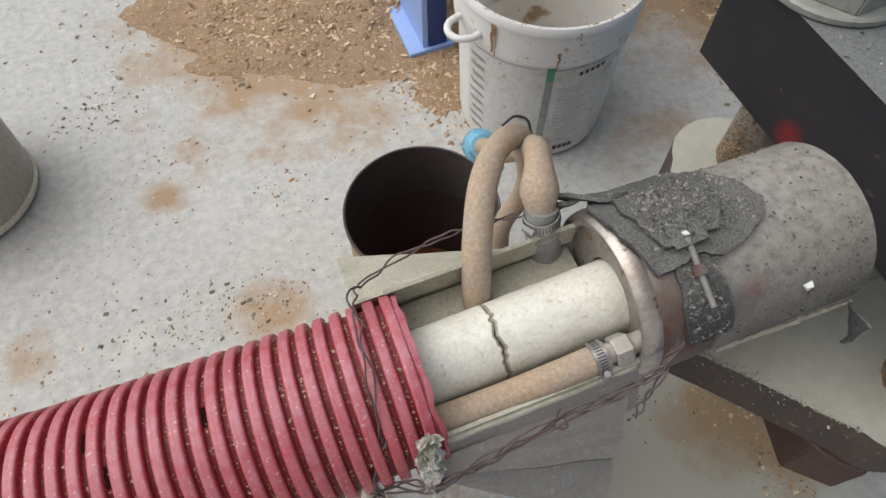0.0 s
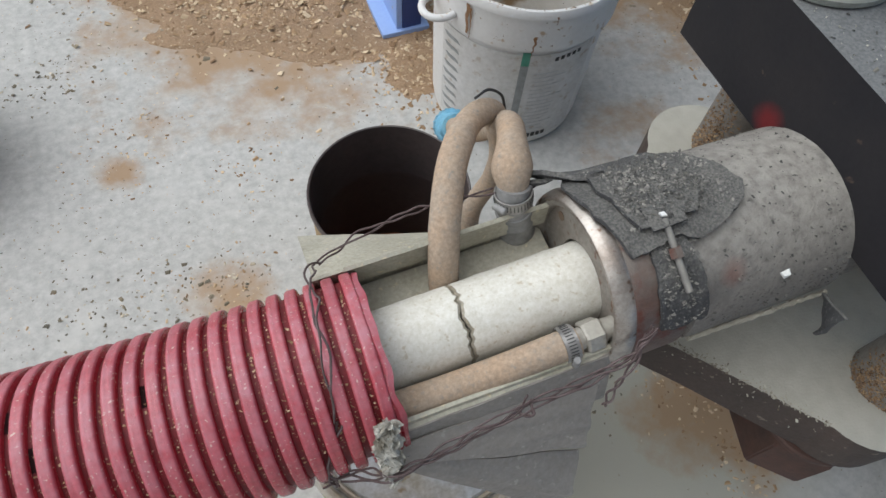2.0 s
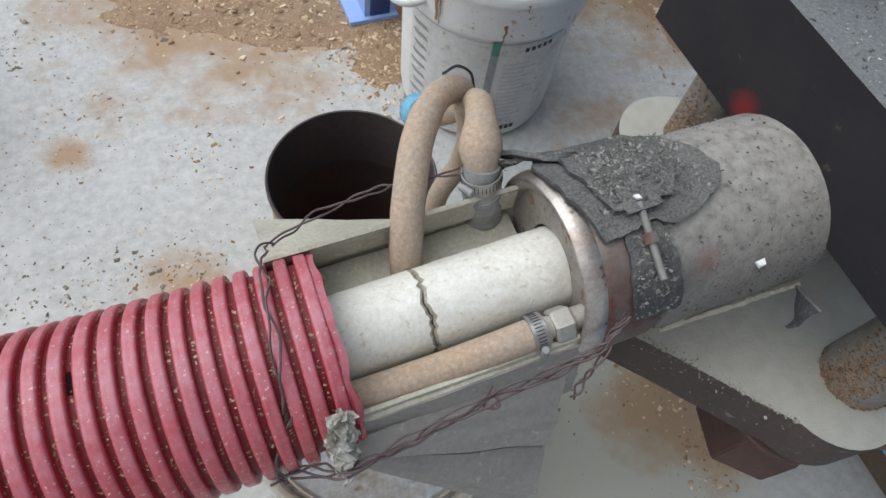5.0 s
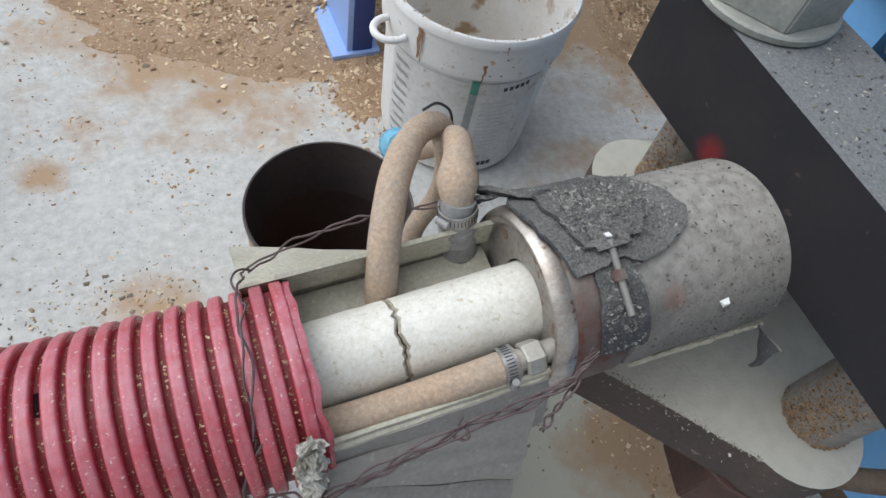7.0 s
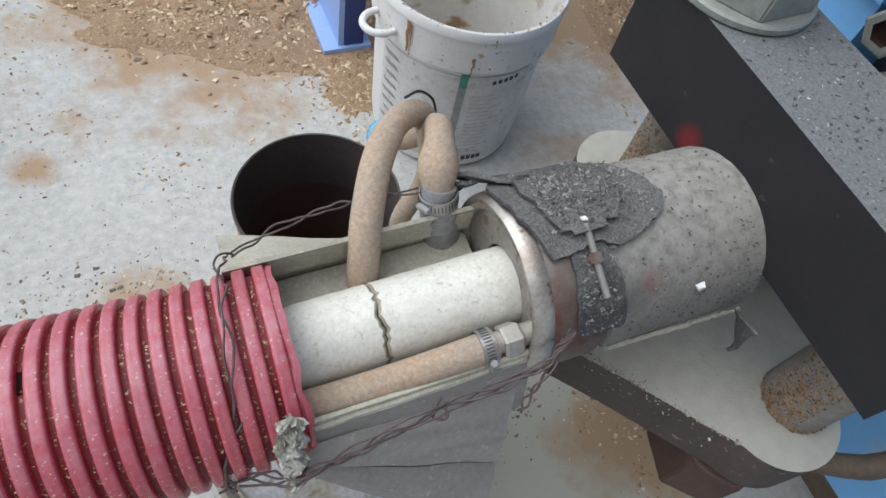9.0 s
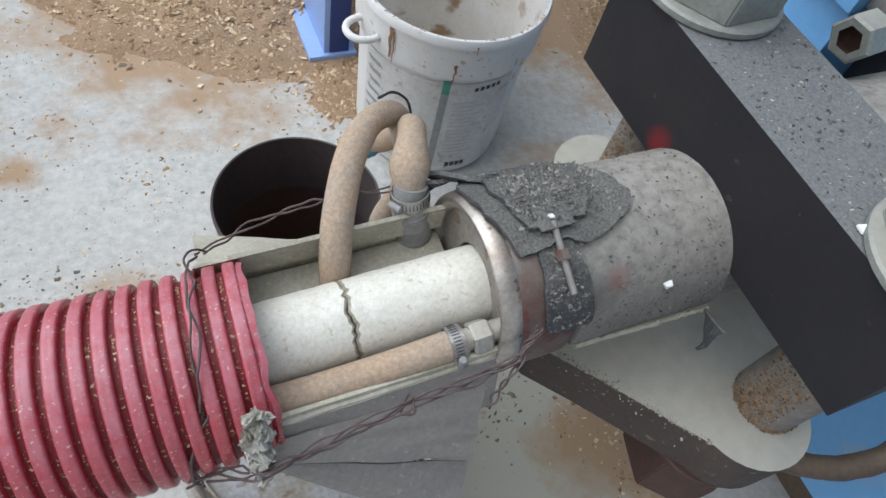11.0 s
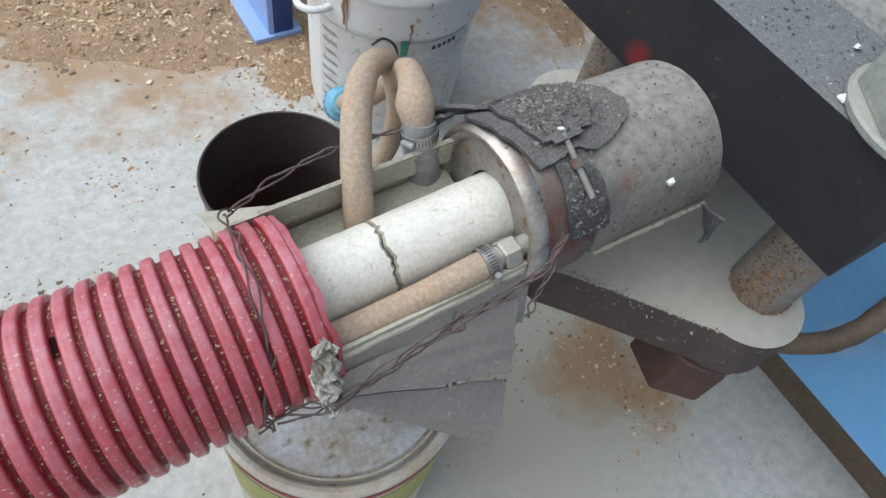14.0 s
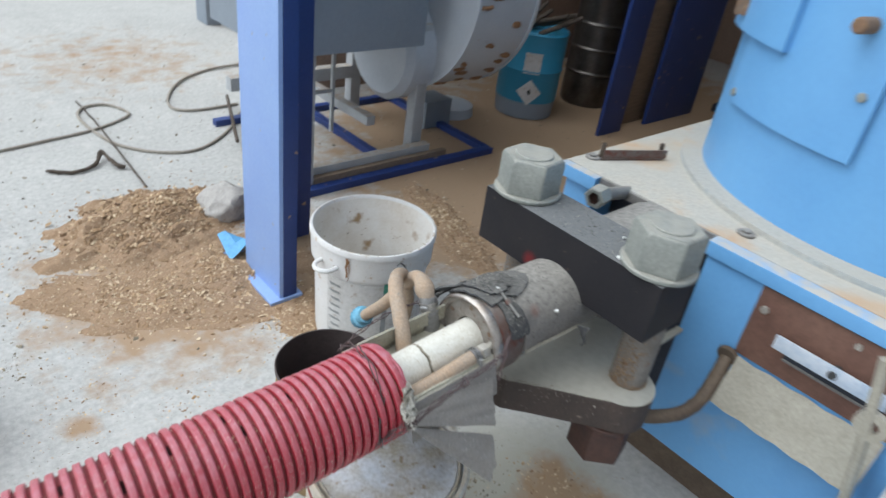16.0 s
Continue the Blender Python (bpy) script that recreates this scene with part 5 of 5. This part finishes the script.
single("steel_block", box(1.25, 1.42, 1.80, 1.95, 0.0, 0.14, 0.005), M["fan_grey"], "grey steel foot block under the blower", "block")

# ---- drums ----
teal = thing("steel_drum", (1.985, 1.80, 0), "teal blue chemical drum with white hazard labels", "drum", "drums by the wall")
R = 0.168
dx, dy = 1.985, 1.80
part("body", lathe((dx, dy, 0), (0, 0, 1), [(0, 1e-5), (0.0, R - 0.02), (0.006, R - 0.008), (0.10, R)], 64), M["fan_grey"], teal, "dusty grey foot")
part("upper_body", lathe((dx, dy, 0), (0, 0, 1), [(0.098, R), (0.102, R + 0.002), (0.26, R + 0.002), (0.27, R + 0.008), (0.28, R + 0.002), (0.45, R + 0.002), (0.46, R + 0.006), (0.47, R), (0.46, R - 0.01), (0.455, 1e-5)], 64), M["teal"], teal)


def drum_label(a0, a1, z0, z1, name="label", diamond=False, material=None):
    rows = []
    for i in range(9):
        row = []
        for j in range(9):
            f, g = i / 8 * 2 - 1, j / 8 * 2 - 1
            if diamond:
                f, g = (f + g) / 2, (f - g) / 2
            a, z = radians((a0 + a1) / 2 + f * (a1 - a0) / 2), (z0 + z1) / 2 + g * (z1 - z0) / 2
            row.append((dx + (R + 0.0045) * math.cos(a), dy + (R + 0.0045) * math.sin(a), z))
        rows.append(row)
    return part(name, slab(rows, 0.001), material or M["label_white"], teal)


drum_label(-152, -122, 0.26, 0.37)
hz = drum_label(-158, -112, 0.09, 0.23, "hazard_label", True)
drum_label(-139, -131, 0.145, 0.18, "hazard_print", True, M["print_black"]).location = (-0.002, -0.002, 0)
junk = thing("scrap_heap", (dx, dy, 0.456), "dark scrap strips lying on the drum", "scrap")
for k in range(9):
    rnd = random.Random(k)
    part("strip", rough_up(rod((dx + rnd.uniform(-0.12, 0.0), dy + rnd.uniform(-0.12, 0.12), 0.462), (dx + rnd.uniform(0, 0.2), dy + rnd.uniform(-0.2, 0.12), 0.52 + rnd.uniform(0, 0.06)), 0.012, 8), 0.01, 20), M["twig"], junk)
sd = thing("steel_drum", (2.52, 1.78, 0), "bare shiny steel drum with rolled hoops", "drum", "drums by the wall")
part("body", lathe((2.52, 1.78, 0), (0, 0, 1), [(0, 1e-5), (0, 0.14), (0.02, 0.15), (0.19, 0.148), (0.20, 0.156), (0.21, 0.148), (0.33, 0.148), (0.34, 0.156), (0.35, 0.148), (0.47, 0.148), (0.48, 0.156), (0.49, 0.148), (0.64, 0.148), (0.65, 0.152), (0.65, 1e-5)], 64), M["steel_drum"], sd)
part("lid", rod((2.52, 1.78, 0.651), (2.52, 1.78, 0.70), 0.14, 48, 0.006), M["label_white"], sd, "pale lid")
pump = thing("pump", (3.35, 1.2, 0), "small dark pump with a hose by the wall", "pump")
part("casing", rod((3.3, 1.2, 0.10), (3.5, 1.25, 0.10), 0.07, 24, 0.01), M["steel_drum"], pump)
part("block", box(3.25, 3.55, 1.1, 1.3, 0.0, 0.05, 0.004), M["dark_gap"], pump)
part("hose", sweep(bend([(3.4, 1.2, 0.16), (3.6, 1.2, 0.5), (3.8, 1.1, 0.6), (4.2, 0.9, 0.55), (4.59, 0.8, 0.5)], 8), 0.014, 10), M["print_black"], pump)
single("steel_block", box(1.03, 1.20, 3.88, 4.05, 0.0, 0.5, 0.006), M["fan_grey"], "grey steel stub standing in the yard", "block")

# ---- cable, twigs, lump ----
single("cable", sweep([(x, y, 0.006) for x, y, _ in bend([(-1.2, 2.15, 0), (-0.505, 2.283, 0), (-0.339, 2.318, 0), (-0.156, 2.358, 0), (-0.011, 2.432, 0), (0.05, 2.505, 0), (0.0, 2.634, 0), (-0.096, 2.64, 0), (-0.153, 2.541, 0), (-0.146, 2.354, 0), (-0.102, 2.17, 0), (0.011, 2.038, 0), (0.163, 2.001, 0), (0.347, 2.125, 0), (0.512, 2.324, 0)], 8)], 0.007, 8), M["cable"], "dusty grey cable looped on the floor", "cable", group="cables")
single("cable", sweep(bend([(0.86, 3.01, 0.012), (0.64, 2.97, 0.012), (0.43, 2.84, 0.012), (0.288, 2.643, 0.01), (0.248, 2.492, 0.008), (0.331, 2.427, 0.008), (0.551, 2.434, 0.008)], 8), 0.007, 8), M["cable"], "dusty grey cable end curling behind the column", "cable", group="cables")
single("twig", rough_up(sweep(bend([(-0.405, 2.033, 0.01), (-0.327, 1.979, 0.01), (-0.238, 2.009, 0.012), (-0.198, 2.072, 0.03), (-0.179, 1.965, 0.02), (-0.148, 1.95, 0.01)], 8), 0.008, 8), 0.006, 40), M["twig"], "dark knotted twig on the pale floor", "twig", group="twigs")
single("twig", rough_up(sweep(bend([(-0.108, 2.724, 0.006), (-0.114, 2.307, 0.01), (-0.153, 1.711, 0.03)], 8), 0.004, 6), 0.004, 30), M["twig"], "long thin dry stalk on the floor", "twig", group="twigs")
single("steel_rod", sweep([(0.505, 2.448, 0.05), (0.306, 1.923, 0.05)], 0.008, 8), M["twig"], "thin dark rod leaning by the column", "rod")
lump = bmesh.new()
bmesh.ops.create_icosphere(lump, subdivisions=4, radius=1)
bmesh.ops.scale(lump, vec=(0.10, 0.10, 0.06), verts=lump.verts)
bmesh.ops.translate(lump, vec=(0.04, 1.46, 0.035), verts=lump.verts)
single("plaster_lump", rough_up(rough_up(lump, 0.03, 12), 0.01, 40), M["stone"], "pale grey plaster lump beside the column", "lump")

# ---- sawdust ----
def heap(cx, cy, rx, ry, h, seed, turn=0.0, n=64):
    b = bmesh.new()
    g = {}
    ca, sa = math.cos(radians(turn)), math.sin(radians(turn))
    for i in range(n + 1):
        for j in range(n + 1):
            u, v = 2.6 * i / n - 1.3, 2.6 * j / n - 1.3
            d = math.hypot(u, v) + 0.35 * noise.noise((u * 2.0, v * 2.0, seed)) + 0.12 * noise.noise((u * 7, v * 7, seed))
            z = h * max(0.0, 1 - d) ** 1.15 + 0.0004 if d < 1 else -0.004
            if d < 1:
                z += (0.012 * noise.noise((u * 9, v * 9, seed)) + 0.008 * noise.noise((u * 22, v * 22, seed))) * h / 0.05 * min(1, (1 - d) * 3)
            x, y = cx + u * rx * ca - v * ry * sa, cy + u * rx * sa + v * ry * ca
            g[i, j] = b.verts.new((x, y, z))
    for i in range(n):
        for j in range(n):
            f = (g[i, j], g[i + 1, j], g[i + 1, j + 1], g[i, j + 1])
            if max(q.co.z for q in f) > 0:
                b.faces.new(f)
    bmesh.ops.delete(b, geom=[v for v in b.verts if not v.link_faces], context="VERTS")
    return b


HEAPS = [(-0.20, 1.50, 0.36, 0.25, 0.075, 1.0, 10), (-0.36, 1.08, 0.36, 0.16, 0.018, 2.0, -35), (-0.10, 1.12, 0.26, 0.20, 0.026, 3.0, 0), (0.70, 0.98, 0.10, 0.36, 0.030, 4.0, -14),
         (-0.02, 0.78, 0.10, 0.12, 0.007, 6.0, 0)]
for q in HEAPS:
    single("sawdust_heap", heap(*q), M["sawdust"], "heap of brown sawdust and wood chips on the floor", "sawdust", "stuff")


def on_heaps(count, spread):
    def spots(rnd):
        for k in range(count):
            cx, cy, rx, ry, h, seed, turn = rnd.choice((HEAPS[0], HEAPS[0], HEAPS[0], HEAPS[1], HEAPS[2], HEAPS[3]) if spread < 1.2 else HEAPS)
            ca, sa = math.cos(radians(turn)), math.sin(radians(turn))
            u, v = rnd.gauss(0, 0.42) * spread, rnd.gauss(0, 0.42) * spread
            d = math.hypot(u, v) + 0.35 * noise.noise((u * 2.0, v * 2.0, seed)) + 0.12 * noise.noise((u * 7, v * 7, seed))
            z = h * max(0.0, 1 - d) ** 1.15 if d < 1 else 0.0
            yield cx + u * rx * ca - v * ry * sa, cy + u * rx * sa + v * ry * ca, z
    return spots


def over(x0, x1, y0, y1, count):
    def spots(rnd):
        for k in range(count):
            x, y = rnd.uniform(x0, x1), rnd.uniform(y0, y1)
            if noise.noise((x * 3, y * 3, 11)) + rnd.uniform(-0.5, 0.6) > 0:
                yield x, y, 0.0
    return spots


def near(points, count, reach):
    def spots(rnd):
        for k in range(count):
            x, y = rnd.choice(points)
            yield rnd.gauss(x, reach), rnd.gauss(y, reach), 0.0
    return spots


scatter("wood_chips", on_heaps(5200, 0.9), 0.0052, 1, M["chips"], "pale and brown wood chips over the sawdust", "wood chips")
def bark(rnd):
    cx, cy, rx, ry, h, seed, turn = HEAPS[0]
    for k in range(340):
        u, v = rnd.gauss(-0.1, 0.40), rnd.gauss(0.15, 0.36)
        d = math.hypot(u, v) + 0.35 * noise.noise((u * 2.0, v * 2.0, seed))
        if d > 1:
            continue
        yield cx + u * rx, cy + v * ry, h * max(0.0, 1 - d) ** 1.15 + 0.003


scatter("bark_bits", bark, 0.0070, 21, M["shank_dust"], "dark bark bits on the sawdust heap", "bark")
scatter("loose_chips", on_heaps(2600, 1.7), 0.0042, 2, M["chips"], "loose wood chips spread round the heaps", "wood chips")
scatter("floor_crumbs", over(-1.3, 0.8, -0.4, 1.6, 11000), 0.0015, 3, M["crumbs"], "fine crumbs scattered on the concrete", "crumbs")
scatter("yard_crumbs", over(-1.5, 2.2, 0.8, 3.9, 2600), 0.0050, 4, M["crumbs"], "crumbs and chips over the yard", "crumbs")
scatter("dark_crumbs", near([(-0.80, 0.95), (-0.72, 0.98), (-0.66, 0.42), (-0.55, 0.39), (-0.75, 0.42), (0.0, 0.06), (-0.05, 0.04), (-1.0, 0.75)], 420, 0.045), 0.0032, 5, M["crumbs"], "clusters of dark crumbs on the concrete", "crumbs")
scatter("patch_chips", near([(-0.68, 0.69), (-0.62, 0.78), (-0.57, 0.40), (-0.52, 0.36), (-0.93, 0.43), (-0.45, 0.62)], 420, 0.05), 0.0026, 14, M["chips"], "small chips on the dusty floor patches", "wood chips")
scatter("clamp_chips", near([(0.10, 0.0), (0.13, -0.04), (0.15, -0.09), (0.18, -0.14), (0.14, -0.18)], 240, 0.035), 0.0030, 12, M["chips"], "small chips on the stain under the clamp", "wood chips")
scatter("column_chips", near([(-0.05, 0.86), (-0.08, 0.80), (-0.14, 0.84), (0.0, 0.95)], 260, 0.05), 0.0048, 6, M["chips"], "wood chips gathered at the column foot", "wood chips")


def on_pipe(rnd):
    for k in range(460):
        a = radians(rnd.uniform(5, 150))
        yield rnd.uniform(-0.12, -0.002), -0.0745 * math.cos(a), PZ + 0.0745 * math.sin(a) - 0.0008


scatter("pipe_flakes", on_pipe, 0.0012, 17, M["dark_flakes"], "dark flakes stuck on the dusty pipe", "crumbs")


def on_rubber(rnd):
    for k in range(380):
        a = radians(rnd.uniform(82, 128))
        yield rnd.uniform(-0.18, -0.115), -0.0850 * math.cos(a), PZ + 0.0850 * math.sin(a) - 0.001


scatter("rubber_crumbs", on_rubber, 0.0010, 8, M["dark_flakes"], "grey crumbs on the rubber strip", "crumbs")


def rubber_dust(rnd):
    """Grains of dust lying thickest along the crest of the strip."""
    for k in range(1500):
        a = rnd.gauss(106, 13)
        x = rnd.uniform(-0.186, -0.095)
        if 82 < a < 140 and noise.noise((x * 130, a * 0.2, 3)) > -0.15:
            r = 0.0836 if x < -0.125 else 0.0795
            yield x, -r * math.cos(radians(a)), PZ + r * math.sin(radians(a)) - 0.0006
    for k in range(420):
        a, x = rnd.uniform(22, 70), rnd.uniform(-0.174, -0.139)
        if noise.noise((x * 90, a * 0.12, 6)) > -0.1:
            yield x, -0.0768 * math.cos(radians(a)), PZ + 0.0768 * math.sin(radians(a)) - 0.0004


scatter("rubber_dust", rubber_dust, 0.0011, 18, M["dust_grains"], "pale dust grains caked on the rubber strip", "dust")


def on_hose(rnd):
    for k in range(1100):
        i = min(rnd.choice(range(0, 26)), rnd.choice(range(0, 30)))
        o, d = along(0.006 + PITCH * (i + rnd.choice((0.5, 0.5, 0.0))) + rnd.uniform(-0.001, 0.001))
        a = radians(rnd.uniform(20, 130))
        _, u, v = axes(d)
        if v.z < 0:
            u, v = -u, -v
        if u.y > 0:
            u = -u
        q = o + (u * math.cos(a) + v * math.sin(a)) * RI
        yield q.x, q.y, q.z


scatter("hose_crumbs", on_hose, 0.0008, 9, M["chips"], "chips caught in the pipe's grooves", "wood chips")


def on_beam(count):
    def spots(rnd):
        for k in range(count):
            y = rnd.uniform(-0.185, 0.185)
            x = rnd.uniform(0.004, 0.109)
            if min(math.hypot(x - 0.055, y - 0.143), math.hypot(x - 0.055, y + 0.152)) > 0.067:
                yield x, y, 0.6922
    return spots


scatter("beam_flakes", on_beam(420), 0.0014, 31, M["dark_flakes"], "dark flakes lying on the dusty beam", "crumbs")
scatter("beam_crumbs", on_beam(420), 0.0011, 32, M["pale_flakes"], "pale crumbs lying on the dusty beam", "crumbs")


def on_plate_edge(rnd):
    """Crumbs of sawdust caked along the near edges of the plate and down its side."""
    edge = [(-0.072, 0.075), (-0.112, 0.03), (-0.118, 0.0), (-0.112, -0.03), (-0.072, -0.075), (0.006, -0.173)]
    for k in range(1100):
        i = rnd.randrange(5)
        f = rnd.random()
        x = edge[i][0] + f * (edge[i + 1][0] - edge[i][0])
        y = edge[i][1] + f * (edge[i + 1][1] - edge[i][1])
        if rnd.random() < 0.9:
            inward = abs(rnd.gauss(0, 0.004))
            yield x + inward * 0.85, y + (inward if y < 0 else -inward) * 0.5, 0.4298
        else:
            yield x, y, 0.43 - min(0.06, abs(rnd.gauss(0, 0.022)))


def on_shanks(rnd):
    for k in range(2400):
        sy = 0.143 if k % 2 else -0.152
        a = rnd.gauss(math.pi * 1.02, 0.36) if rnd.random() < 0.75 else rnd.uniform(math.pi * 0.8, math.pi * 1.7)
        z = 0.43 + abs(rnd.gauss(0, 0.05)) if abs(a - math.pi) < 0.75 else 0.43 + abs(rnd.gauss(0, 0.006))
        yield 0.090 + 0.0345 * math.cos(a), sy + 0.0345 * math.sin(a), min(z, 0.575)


scatter("plate_crumbs", on_plate_edge, 0.0011, 33, M["plate_crumbs"], "caked sawdust crumbs along the plate's edge", "crumbs")
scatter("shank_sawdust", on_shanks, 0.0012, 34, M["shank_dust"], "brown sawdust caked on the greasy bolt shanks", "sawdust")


def in_bucket(rnd):
    """Sawdust lying on the bottom of the bucket and clinging to its wall and rim."""
    for k in range(900):
        a, q = rnd.uniform(0, math.tau), 0.132 * rnd.random() ** 0.5
        yield 0.094 + q * math.cos(a), 0.656 + q * math.sin(a), 0.0102
    for k in range(220):
        a, z = rnd.uniform(0, math.tau), 0.012 + 0.3 * rnd.random() ** 2.0
        q = 0.1385 + 0.0125 * min(z, 0.27) / 0.27 - 0.0003
        yield 0.094 + q * math.cos(a), 0.656 + q * math.sin(a), z
    for k in range(40):
        a = rnd.gauss(-2.0, 0.9)
        yield 0.094 + 0.1635 * math.cos(a), 0.656 + 0.1635 * math.sin(a), 0.3478
    for k in range(36):
        a, z = rnd.gauss(-2.0, 0.8), rnd.uniform(0.27, 0.33)
        q = 0.163 + 0.003 * (z - 0.266) / 0.07
        yield 0.094 + q * math.cos(a), 0.656 + q * math.sin(a), z


scatter("bucket_sawdust", in_bucket, 0.0018, 35, M["shank_dust"], "brown sawdust clinging inside the white bucket", "sawdust")
